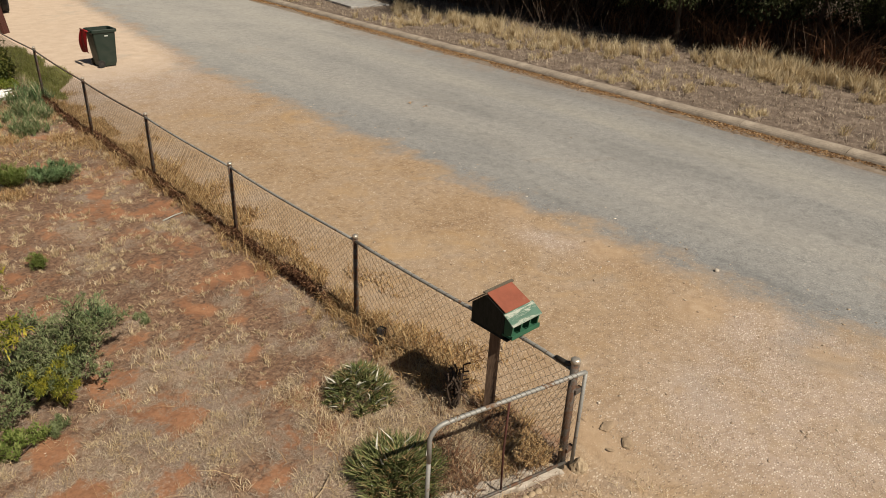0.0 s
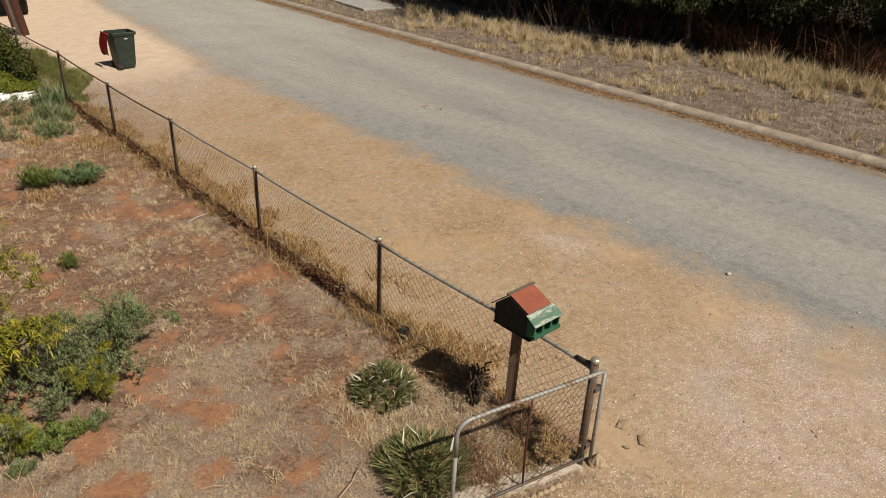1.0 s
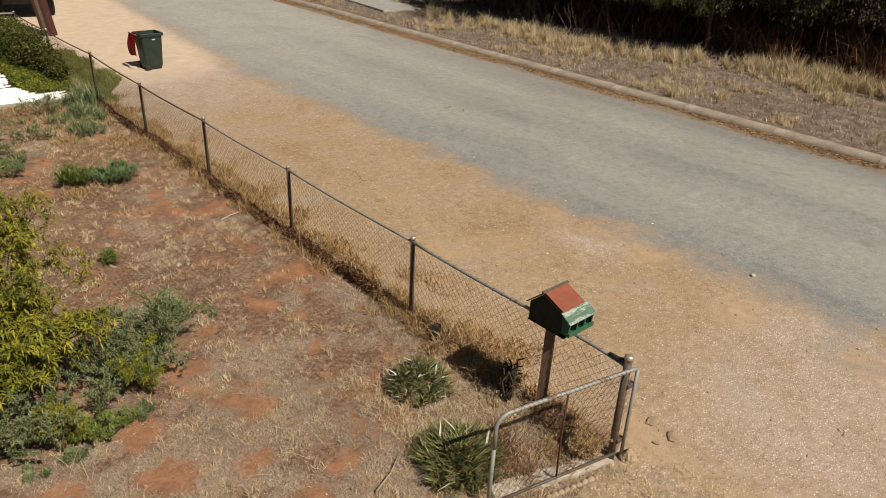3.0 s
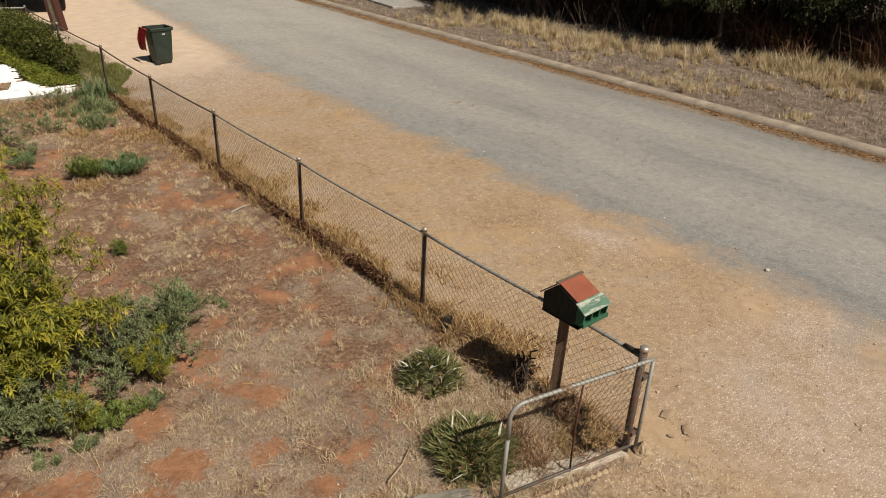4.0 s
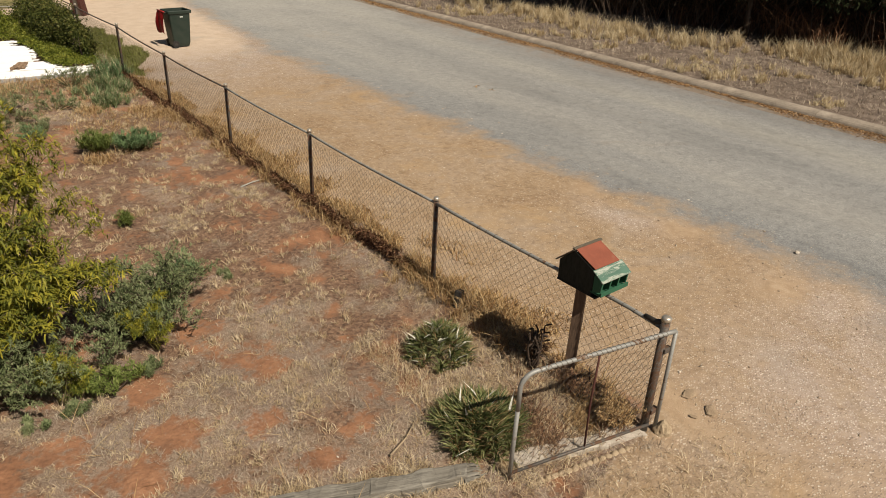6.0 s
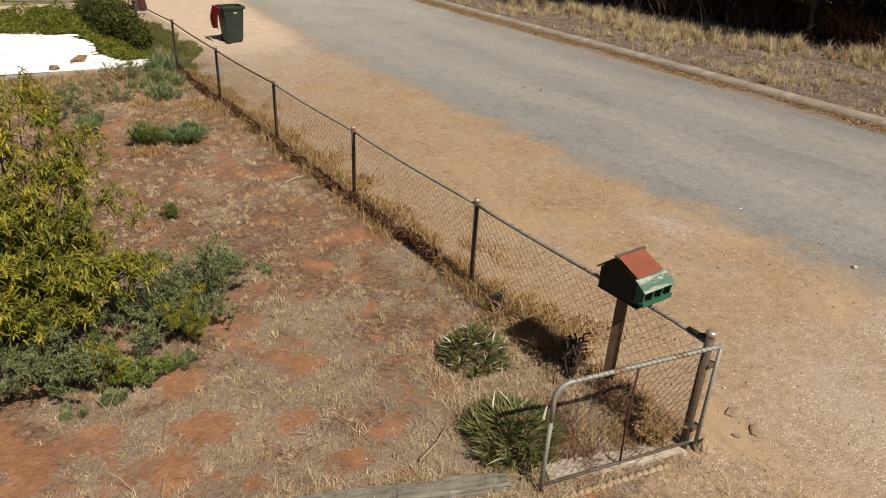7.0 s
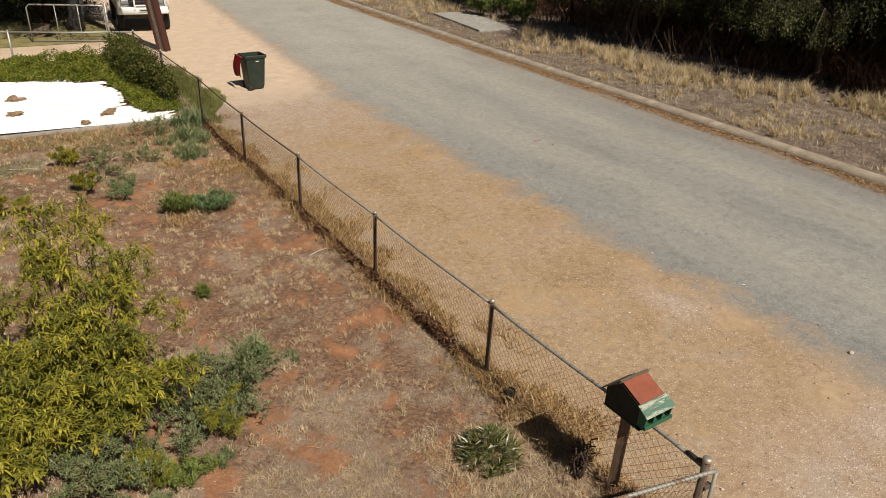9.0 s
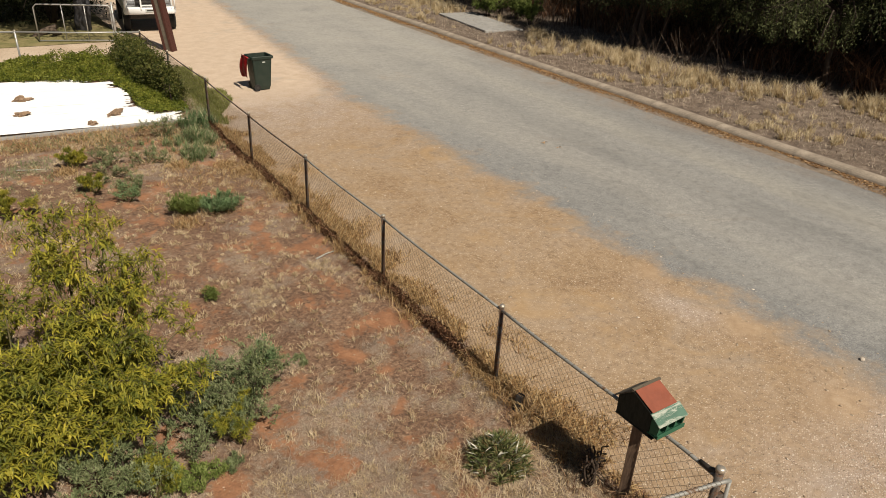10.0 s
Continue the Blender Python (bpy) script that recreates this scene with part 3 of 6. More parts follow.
def mat_at(x, y):
    """How thick grey straw lies, 0 to 1: thickest in the front of the yard."""
    x, y = np.asarray(x, float), np.asarray(y, float)
    front = 0.34 * soft_step(-y, -5.6, -3.2) - 0.10 * soft_step(y, 5.0, 6.5) + 0.10 * soft_step(y, 10.0, 12.0)
    return np.clip(0.30 + front + 1.5 * (fractal(x + 12, y + 3, 1.1, 3) - 0.5) + 1.5 * (fractal(x + 5, y + 21, 4.2, 3) - 0.5), 0, 1)


def stone_at(x, y):
    """Gravel comes in from the verge across the fence line and before the gate."""
    return soft_step(x + 0.5 * (fractal(x, y, 1.4) - 0.5) + 1.3 * soft_step(-y, -0.1, 0.3), -0.05, 0.36)


def pale_at(x, y):
    """Paler stone near the turning place and far along the verge."""
    near = np.exp(-(((x - 2.5) / 1.7) ** 2) - ((y + 1.1) / 1.5) ** 2) + 0.9 * np.exp(-(((x - 3.85) / 0.40) ** 2) - ((y + 0.3) / 0.7) ** 2) + 0.8 * np.exp(-(((x - 3.6) / 0.35) ** 2) - ((y - 3.0) / 0.8) ** 2)
    return np.clip(np.minimum(1.4 * near, 1.0) + 1.8 * soft_step(y, 10, 20) * soft_step(seal_x(y) - x, -1.0, 0.9), 0, 2)


# Smooth patches of packed soil in the gravel: x, y, reach along x and y, strength.
SOIL = ((3.64, -0.90, 0.42, 0.38, 0.95), (3.60, 0.62, 0.70, 0.45, 0.80), (1.89, -0.12, 0.13, 0.09, 0.95), (4.0, 2.35, 0.45, 0.45, 0.8), (4.04, 4.15, 0.35, 0.5, 0.7), (0.45, -0.35, 0.30, 0.35, 0.7), (0.55, 0.15, 0.35, 0.25, 0.8), (0.75, 3.6, 0.30, 0.8, 0.5), (2.1, 6.2, 0.5, 0.9, 0.4))


def soil_at(x, y):
    total = 0.0
    for sx, sy, rx, ry, f in SOIL:
        total = total + f * np.exp(-(((x - sx) / rx) ** 2) - ((y - sy) / ry) ** 2)
    return np.clip(total + 0.0 * x, 0, 1)


def sheet(name, xs_of_y, ys, height, material, label, category, attributes=()):
    """A strip of ground as one grid: xs_of_y(y) gives the row of x at y."""
    rows = np.array([xs_of_y(y) for y in ys])
    yy = np.repeat(np.array(ys)[:, None], rows.shape[1], 1)
    zz = height(rows, yy)
    verts = np.stack([rows, yy, zz], -1).reshape(-1, 3)
    h, w = rows.shape
    k = (np.arange(h - 1)[:, None] * w + np.arange(w - 1)).ravel()[:, None]
    me = mesh_from(name, verts, np.concatenate([k, k + 1, k + w + 1, k + w], 1), material, smooth=True)
    for key, values in attributes:
        attr = me.attributes.new(key, "FLOAT", "POINT")
        attr.data.foreach_set("value", values(rows, yy).astype(np.float32).ravel())
    ob = new(name, me)
    return tagged(ob, label, category, kind="structure")


def stretch(*ends):
    """Rows at the given steps: (from, to, step), ..."""
    out = []
    for a, b, s in ends:
        out += list(np.arange(a, b - 1e-6, s))
    return out + [ends[-1][1]]


far_rows = stretch((-90, -8, 6), (-8, 24, 0.12), (24, 50, 0.6), (50, 260, 10))
bm = bmesh.new()
bmesh.ops.create_grid(bm, x_segments=40, y_segments=40, size=2500)
for v in bm.verts:
    v.co.z = -0.12
whole("ground", bm, FAR_EARTH, "dry brown open ground reaching the horizon", "ground", "structure")
sheet("yard", lambda y: np.concatenate([np.arange(-14, -6, 0.4), np.arange(-6, 0.35, 0.06), [0.40]]), stretch((-9, 22.5, 0.07), (22.5, 23.4, 0.1)), yard_z, YARD, "bare red earth yard under dry grey and straw-coloured grass litter", "yard", [("litter", litter_at), ("mat", mat_at), ("stone", stone_at), ("pale", pale_at), ("soil", soil_at)])
verge = sheet("gravel_verge", lambda y: np.concatenate([0.36 + (seal_x(y) - 0.36) * np.linspace(0, 1, 34)]), far_rows, lambda x, y: 0.012 * (fractal(x, y, 1.5) - 0.5) - 0.001, STREET, "pale tan gravel verge between fence and road", "gravel verge", [("pale", pale_at), ("soil", soil_at), ("seal", lambda x, y: x - seal_x(y))])
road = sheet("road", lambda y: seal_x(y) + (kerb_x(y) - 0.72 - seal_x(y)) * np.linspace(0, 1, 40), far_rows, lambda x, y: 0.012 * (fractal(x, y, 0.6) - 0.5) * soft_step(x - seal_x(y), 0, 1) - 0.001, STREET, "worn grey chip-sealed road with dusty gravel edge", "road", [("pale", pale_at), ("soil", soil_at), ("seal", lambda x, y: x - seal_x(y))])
sheet("gutter", lambda y: kerb_x(y) - np.linspace(0.72, 0.15, 7), far_rows, lambda x, y: 0.015 * fractal(x, y, 8.0) - 0.012, LITTER, "shallow gutter filled with brown fallen leaves", "gutter")
sheet("far_verge", lambda y: kerb_x(y) + np.concatenate([np.linspace(0.085, 6, 50), np.linspace(6.5, 60, 40)]), stretch((-40, -6, 2), (-6, 30, 0.14), (30, 90, 2)), verge_z, VERGE, "dry grey-brown roadside verge behind the kerb", "verge")
sheet("driveway", lambda y: np.linspace(-16, 0.36, 30), stretch((23.4, 26.8, 0.2)), lambda x, y: 0.01 * fractal(x, y, 2.0), DRIVE, "pinkish sandy driveway strip of the neighbouring place", "driveway")
sheet("lawn", lambda y: np.linspace(-16, 0.36, 40), stretch((26.8, 60, 0.5)), lambda x, y: 0.03 * fractal(x, y, 2.0), LAWN, "thin half-dry green lawn behind the neighbouring gate", "lawn")

# ---- kerb of cast lengths ----
kerb = thing("kerb", "tan concrete kerb of cast lengths along the road", "kerb", kind="structure")
profile = [(-0.20, -0.05), (-0.195, 0.02), (-0.175, 0.06), (-0.14, 0.095), (-0.09, 0.12), (-0.02, 0.132), (0.10, 0.138), (0.11, 0.12), (0.11, -0.05)]
bm = bmesh.new()
ends = []
for v0 in (0.006, 0.8, 1.6, 2.394):
    ends.append([bm.verts.new((u, v0, z + 0.004 * math.sin(v0 * 3 + u * 20))) for u, z in profile])
for a, b in zip(ends, ends[1:]):
    for k in range(len(profile) - 1):
        bm.faces.new((a[k], a[k + 1], b[k + 1], b[k]))
bm.faces.new(ends[0])
bm.faces.new(ends[-1][::-1])
bmesh.ops.recalc_face_normals(bm, faces=bm.faces)
kerb_mesh = bpy.data.meshes.new("kerb_length")
bm.to_mesh(kerb_mesh)
bm.free()
kerb_mesh.materials.append(CONCRETE)
for k in range(-4, 30):
    y = -0.55 + 2.4 * k
    ob = part("kerb_length", kerb_mesh, None, kerb)
    ob.matrix_basis = pose(float(kerb_x(y)) + random.uniform(-0.008, 0.008), y, random.uniform(-0.006, 0.006), 0, 0, -math.degrees(math.atan(float(kerb_x(y + 2.4) - kerb_x(y)) / 2.4)))


# ---- chain link fence along the verge ----
def chain_link(length, z0, z1, pitch=0.050, radius=0.0023, sag=0.0):
    """Zigzag wires in the plane y = 0, from x = 0 to length."""
    rows = int(round((z1 - z0) / pitch))
    columns = int(length / pitch)
    i, k = np.meshgrid(np.arange(columns), np.arange(rows + 1), indexing="ij")
    x = (i + (k + i) % 2) * pitch
    z = z0 + (z1 - z0) * k / rows - sag * np.sin(np.pi * np.clip(x / length, 0, 1)) * (k / rows)
    y = 0.004 * np.where((k + i) % 2, 1, -1) + 0.03 * (fractal(x, z, 0.9, 2) - 0.5) * np.sin(np.pi * k / rows)
    line = np.stack([x, y, z], -1)
    turn = [0, 2.094, 4.189]
    ring = np.stack([line + radius * np.array([0.5 * math.cos(a), math.sin(a), 0.5 * math.cos(a)]) for a in turn], 2)
    verts = ring.reshape(-1, 3)
    first = (np.arange(columns)[:, None] * (rows + 1) + np.arange(rows)).ravel()[:, None] * 3
    faces = np.concatenate([first + [s, (s + 1) % 3, (s + 1) % 3 + 3, s + 3] for s in range(3)], 0)
    return verts, faces


def post_with_cap(parent, x, y, height, radius, material, cap_material, cap=True, lean=(0, 0)):
    top = (x + lean[0], y + lean[1], height)
    p = part("post", pipe([(x, y, -0.1), top], radius, 12), material, parent, smooth=True)
    if cap:
        bm = tube(bmesh.new(), [(top[0], top[1], height - 0.025), (top[0], top[1], height + 0.006), (top[0], top[1], height + 0.018)], [radius * 1.17, radius * 1.17, radius * 0.75], 14)
        part("cap", bm, cap_material, p, "bare pale metal cap", smooth=True)
    return p


fence = thing("chain_link_fence", "grey galvanised chain link fence between yard and verge", "fence")
POSTS = [(0.0, 1.20), (3.03, 1.175), (5.89, 1.19), (8.76, 1.205), (11.75, 1.20), (14.82, 1.27), (18.5, 1.22), (22.0, 1.20)]
for k, (y, h) in enumerate(POSTS):
    post_with_cap(fence, 0.0, y, h - 0.02, 0.036 if k == 0 else 0.028, OLD_PIPE, BARE_CAP, lean=(random.uniform(-0.012, 0.012), random.uniform(-0.012, 0.012)) if k else (0, 0))
for (ya, ha), (yb, hb) in zip(POSTS, POSTS[1:]):
    za, zb = ha - 0.075, hb - 0.075
    n = 9
    pts = [(0.006 * math.sin(5 * s), ya + (yb - ya) * s, za + (zb - za) * s - 0.025 * math.sin(math.pi * s) - (0.05 * (1 - s) ** 8 if ya == 0 else 0)) for s in (j / n for j in range(n + 1))]
    part("top_rail", pipe(pts, 0.018 if ya < 2 else 0.016, 8), GALV if ya < 6 else OLD_PIPE, fence, smooth=True)
    v, f = chain_link(yb - ya, 0.03, min(ha, hb) - 0.085, sag=0.022)
    v = np.stack([v[:, 1] - 0.024, ya + v[:, 0], v[:, 2] + (yard_z(0.0, ya) * (1 - v[:, 2]))], 1)
    part("wire_mesh", mesh_from("wire_mesh", v, f, WIRE), WIRE, fence)
    part("bottom_wire", pipe([(-0.02, ya + (yb - ya) * j / 12, 0.10 + 0.02 * math.sin(j * 1.7)) for j in range(13)], 0.003, 5), WIRE, fence)
for k, (y, h) in enumerate(POSTS[:6]):
    for z in (0.35, 0.75, h - 0.1):
        part("tie_wire", pipe([(0.036 * math.cos(a), y + 0.036 * math.sin(a), z + 0.012 * a / 6) for a in np.linspace(0, 7.5, 14)], 0.0025, 5), WIRE, fence)

# ---- pipe gate at the corner ----
gate = thing("pipe_gate", "open grey pipe gate with rounded corner and rusty wire mesh", "gate")
hinge, free = Vector((0.035, -0.045, 0)), Vector((-1.335, 0.275, 0))
along = (free - hinge).normalized()
width = (free - hinge).length


def on_gate(s, z):
    return hinge + along * s + Vector((0, 0, z))


arc = [on_gate(width - 0.13 + 0.13 * math.sin(a), 0.90 + 0.13 * math.cos(a)) for a in np.linspace(0, math.pi / 2, 8)]
part("top_tube", pipe([Vector((0.078, -0.06, 1.058)), on_gate(0.02, 1.056), *[on_gate(s, 1.055 - 0.025 * s / width) for s in (0.4, 0.8, 1.1)], *arc, on_gate(width, 0.7)], 0.019, 12), GALV, gate, "grey galvanised tube", True)
part("free_stile", pipe([on_gate(width, 0.72), on_gate(width + 0.012, 0.02)], 0.018, 10), GALV, gate, "", True)
part("hinge_stile", pipe([(0.078, -0.06, 1.06), (0.072, -0.065, 0.55), (0.068, -0.065, 0.08)], 0.017, 10), GALV, gate, "grey galvanised tube", True)
part("bottom_rail", pipe([on_gate(0.03, 0.11), on_gate(width * 0.5, 0.09), on_gate(width, 0.07)], 0.014, 8), OLD_PIPE, gate, "brown bottom tube", True)
part("brace", pipe([on_gate(width * 0.5, 1.03), on_gate(width * 0.51, 0.55), on_gate(width * 0.5, 0.07)], 0.009, 8), RUST, gate, "thin rusty brace", True)
v, f = chain_link(width - 0.03, 0.09, 1.02, 0.04, 0.0022)
rot = Matrix(((along.x, -along.y, 0), (along.y, along.x, 0), (0, 0, 1)))
v = v @ np.array(rot).T + np.array(hinge)
part("wire_mesh", mesh_from("gate_mesh", v, f, WIRE), WIRE, gate)
for z in (0.25, 0.88):
    part("hinge", boxed((0.09, 0.045, 0.045), (0.035, -0.032, z), 0.006), OLD_PIPE, gate)
for k in range(27):
    c = on_gate(0.05 + 0.046 * k, 1.055 - 0.025 * (0.05 + 0.046 * k) / width)
    ring = [c + Vector((0.006 * along.x * a, 0.006 * along.y * a, 0)) + 0.021 * (math.cos(a) * Vector((-along.y, along.x, 0)) + math.sin(a) * Vector((0, 0, 1))) for a in np.linspace(0, 6.3, 10)]
    part("lashing", pipe(ring, 0.0026, 4), WIRE, gate)
for k in range(22):
    y = 0.16 + 0.125 * k
    z = POSTS[0][1] - 0.075 + (POSTS[1][1] - POSTS[0][1]) * y / 3.03 - 0.025 * math.sin(math.pi * y / 3.03) - 0.05 * (1 - y / 3.03) ** 8
    part("lashing", pipe([(0.021 * math.cos(a), y + 0.005 * a, z + 0.021 * math.sin(a)) for a in np.linspace(0, 6.3, 10)], 0.003, 4), WIRE, fence)
part("rail_clamp", tube(bmesh.new(), [(0.0, 0.20, 1.105), (0.0, 0.09, 1.10), (0.0, 0.035, 1.13)], [0.020, 0.026, 0.022], 8), BLACK, fence, "black rail clamp", True)
block = lump((0.15, 0.15, 0.20), 5, 3, 0.2)
whole("footing_block", block, EDGING, "tan broken concrete footing beside the gate post", "concrete block", at=pose(0.10, -0.12, 0.04, 0, 0, 20))
strip = boxed((1.25, 0.15, 0.09), (0, 0, 0), 0.012)
bmesh.ops.subdivide_edges(strip, edges=[e for e in strip.edges if e.calc_length() > 0.5], cuts=14)
for v in strip.verts:
    v.co += Vector((0, 0.03 * noise.noise(v.co * 7), 0.035 * noise.noise(v.co * 8 + Vector((3, 0, 0)))))
whole("threshold_strip", strip, PALE_CONCRETE, "pale chipped concrete strip under the gate", "concrete strip", at=pose(-0.60, 0.19, 0.01, 0, 0, -18))
edging = thing("garden_edging", "cream scalloped concrete garden edging in front of the gate", "garden edging")
for k in range(15):
    p = Vector((-1.22, 0.13, 0.0)).lerp(Vector((-0.28, -0.06, 0.0)), k / 14)
    ob = part("edging_stone", lump((0.092, 0.060, 0.075), k, 2, 0.12), EDGING, edging, smooth=True)
    ob.matrix_basis = pose(p.x, p.y, -0.012 + random.uniform(-0.006, 0.006), 0, 0, random.uniform(-20, 20))
sleeper_thing = thing("timber_sleeper", "weathered split grey timber sleeper lying beside the gate", "sleeper", (-2.31, 0.77, 0.045), -22.5)
sleeper = boxed((1.52, 0.155, 0.13), (0, 0, 0), 0.012)
bmesh.ops.subdivide_edges(sleeper, edges=[e for e in sleeper.edges if e.calc_length() > 0.5], cuts=34)
for v in sleeper.verts:
    v.co += 0.026 * Vector((3.2 * noise.noise(v.co * 14), noise.noise(v.co * 5), 0.9 * noise.noise(v.co * 9 + Vector((9, 0, 0)))))
part("beam", sleeper, GREY_WOOD, sleeper_thing)
for k in range(9):
    y = -0.07 + 0.0175 * k
    l = random.uniform(0.04, 0.16)
    part("splinter", pipe([(0.71, y, 0.02 + 0.03 * math.sin(k * 2.1)), (0.76 + l * 0.5, y + 0.004, 0.02 + 0.03 * math.sin(k * 2.1)), (0.76 + l, y + 0.006, 0.012)], [0.016, 0.013, 0.003], 5), GREY_WOOD, sleeper_thing, "jagged splinter at the broken end")

# ---- letterbox on its post ----
letterbox = thing("letterbox", "house-shaped green letterbox with red roof on brown timber post", "letterbox", (-0.04, 0.825, 0))
post = boxed((0.045, 0.095, 1.26), (0, 0, 0.55), 0.004)
bmesh.ops.transform(post, matrix=pose(-0.01, 0.03, 0, 0, 2.0, 20), verts=post.verts)
part("post", post, POST_WOOD, letterbox, "dark brown hardwood post")
# The box hangs over the fence, its ridge across it.
BX0, BX1 = -0.175, 0.150
walls = [(0.17, 1.165), (0.17, 1.355), (0.015, 1.490), (-0.215, 1.395), (-0.215, 1.30), (-0.215, 1.165)]
part("end_panel", extruded(walls, BX0, BX0 + 0.014), SHADED_GREEN, letterbox, "green gable panel coloured near-black as its shaded side")
part("end_panel", extruded(walls, BX1 - 0.014, BX1), GREEN_PAINT, letterbox, "dark green gable panel")
part("floor_board", boxed((BX1 - BX0 + 0.01, 0.44, 0.014), ((BX0 + BX1) / 2, -0.045, 1.16), 0.002), SHADED_GREEN, letterbox)
part("back_panel", boxed((BX1 - BX0 - 0.03, 0.012, 0.19), ((BX0 + BX1) / 2, 0.165, 1.26), 0.002), GREEN_PAINT, letterbox)


def slope(y0, z0, y1, z1, x0, x1, thick):
    dy, dz = y1 - y0, z1 - z0
    l = math.hypot(dy, dz)
    ny, nz = -dz / l * thick, dy / l * thick
    if nz < 0:
        ny, nz = -ny, -nz
    bm = extruded([(y0, z0), (y1, z1), (y1 + ny, z1 + nz), (y0 + ny, z0 + nz)], x0, x1)
    bmesh.ops.bevel(bm, geom=list(bm.edges), offset=0.002, segments=1, affect="EDGES")
    return bm


part("roof_board", slope(0.20, 1.335, 0.012, 1.50, BX0 - 0.02, BX1 + 0.01, 0.012), ROOF_EDGE, letterbox, "brown weathered rear roof board")
part("roof_board", slope(0.020, 1.505, -0.215, 1.408, BX0 + 0.005, BX1 - 0.01, 0.010), RED_PAINT, letterbox, "faded red front roof board")
part("ridge_strip", boxed((BX1 - BX0 + 0.03, 0.03, 0.018), ((BX0 + BX1) / 2, 0.022, 1.512), 0.004), ROOF_EDGE, letterbox, "greenish grey ridge strip")
part("slot_lid", slope(-0.205, 1.400, -0.325, 1.325, BX0 - 0.015, BX1 + 0.03, 0.013), WORN_GREEN, letterbox, "green and white flaking sloping lid")
part("slot_floor", boxed((BX1 - BX0 + 0.03, 0.12, 0.012), ((BX0 + BX1) / 2 + 0.005, -0.265, 1.205), 0.002), GREEN_PAINT, letterbox)
part("front_board", boxed((BX1 - BX0 + 0.03, 0.012, 0.034), ((BX0 + BX1) / 2 + 0.005, -0.318, 1.222), 0.002), GREEN_PAINT, letterbox, "green front board")
part("slot_back", boxed((BX1 - BX0 - 0.02, 0.012, 0.19), ((BX0 + BX1) / 2, -0.222, 1.30), 0.002), SHADED_GREEN, letterbox)
for s in (-0.005, 0.33, 0.66, 0.995):
    x = BX0 + (BX1 - BX0) * s
    part("slot_divider", extruded([(-0.228, 1.21), (-0.309, 1.235), (-0.322, 1.325), (-0.228, 1.375)], x - 0.008, x + 0.008), GREEN_PAINT, letterbox)

# ---- wheelie bin ----
bin_thing = thing("wheelie_bin", "dark green wheelie bin with red lid hanging open on gravel", "wheelie bin", (2.43, 18.02, 0), 3)
bin_thing.matrix_world = bin_thing.matrix_world @ Matrix.Diagonal((0.92, 0.94, 1.0, 1.0))


def ring_loop(bm, sx, sy, cx, z, r):
    pts = []
    for qx, qy, a0 in ((1, 1, 0), (-1, 1, 90), (-1, -1, 180), (1, -1, 270)):
        for a in (0, 30, 60, 90):
            t = radians(a0 + a)
            pts.append(bm.verts.new((cx + qx * (sx - r) + r * math.cos(t), qy * (sy - r) + r * math.sin(t), z)))
    return pts


def skin(bm, loops, floor=True):
    for a, b in zip(loops, loops[1:]):
        for k in range(len(a)):
            j = (k + 1) % len(a)
            bm.faces.new((a[k], a[j], b[j], b[k]))
    if floor:
        bm.faces.new(loops[0][::-1])


bm = bmesh.new()
skin(bm, [ring_loop(bm, sx, sy, cx, z, 0.05) for sx, sy, cx, z in ((0.235, 0.22, 0.02, 0.03), (0.25, 0.235, 0.02, 0.10), (0.262, 0.24, 0.02, 0.12), (0.325, 0.275, 0.015, 0.90), (0.33, 0.28, 0.015, 0.93), (0.312, 0.262, 0.015, 0.93), (0.24, 0.21, 0.02, 0.15))])
bm.faces.new(ring_loop(bm, 0.24, 0.21, 0.02, 0.16, 0.05))
part("body", bm, BIN_GREEN, bin_thing, "dark green moulded body")
bm = bmesh.new()
skin(bm, [ring_loop(bm, sx, sy, 0.015, z, 0.06) for sx, sy, z in ((0.328, 0.278, 0.915), (0.372, 0.306, 0.92), (0.376, 0.310, 0.985), (0.362, 0.296, 1.0), (0.320, 0.270, 0.995), (0.315, 0.265, 0.93))], False)
part("rim", bm, BIN_GREEN, bin_thing, "dark green rolled rim")
part("handle", pipe([(-0.36, -0.22, 0.95), (-0.43, -0.22, 0.97), (-0.43, 0.22, 0.97), (-0.36, 0.22, 0.95)], 0.016, 8), BIN_GREEN, bin_thing, "", True)
bm = bmesh.new()
rows_ = []
for i in range(11):
    u = i / 10
    rows_.append([bm.verts.new((-0.448 - 0.055 * math.sin(2.6 * u) - 0.03 * u + 0.012 * math.sin(9 * v + 4 * u), (v - 0.5) * (0.50 + 0.08 * u), 0.985 - 0.57 * u + 0.02 * math.sin(7 * v) * u)) for v in (k / 8 for k in range(9))])
for a, b in zip(rows_, rows_[1:]):
    for k in range(8):
        bm.faces.new((a[k], a[k + 1], b[k + 1], b[k]))
bmesh.ops.solidify(bm, geom=bm.faces[:], thickness=0.022)
bmesh.ops.recalc_face_normals(bm, faces=bm.faces)
lid = part("lid", bm, BIN_RED, bin_thing, "red lid hanging open")
part("lid_hinge", pipe([(-0.44, -0.25, 0.985), (-0.44, 0.25, 0.985)], 0.02, 8), BIN_RED, lid, "", True)
for y in (-0.262, 0.262):
    w = part("wheel", pipe([(-0.20, y - 0.025, 0.10), (-0.20, y + 0.025, 0.10)], 0.10, 20), RUBBER, bin_thing, "black rubber wheel", False)
    part("hub", pipe([(-0.20, y - 0.03, 0.10), (-0.20, y + 0.03, 0.10)], 0.045, 12), BLACK, w)
part("axle", pipe([(-0.20, -0.25, 0.10), (-0.20, 0.25, 0.10)], 0.012, 8), OLD_PIPE, bin_thing)
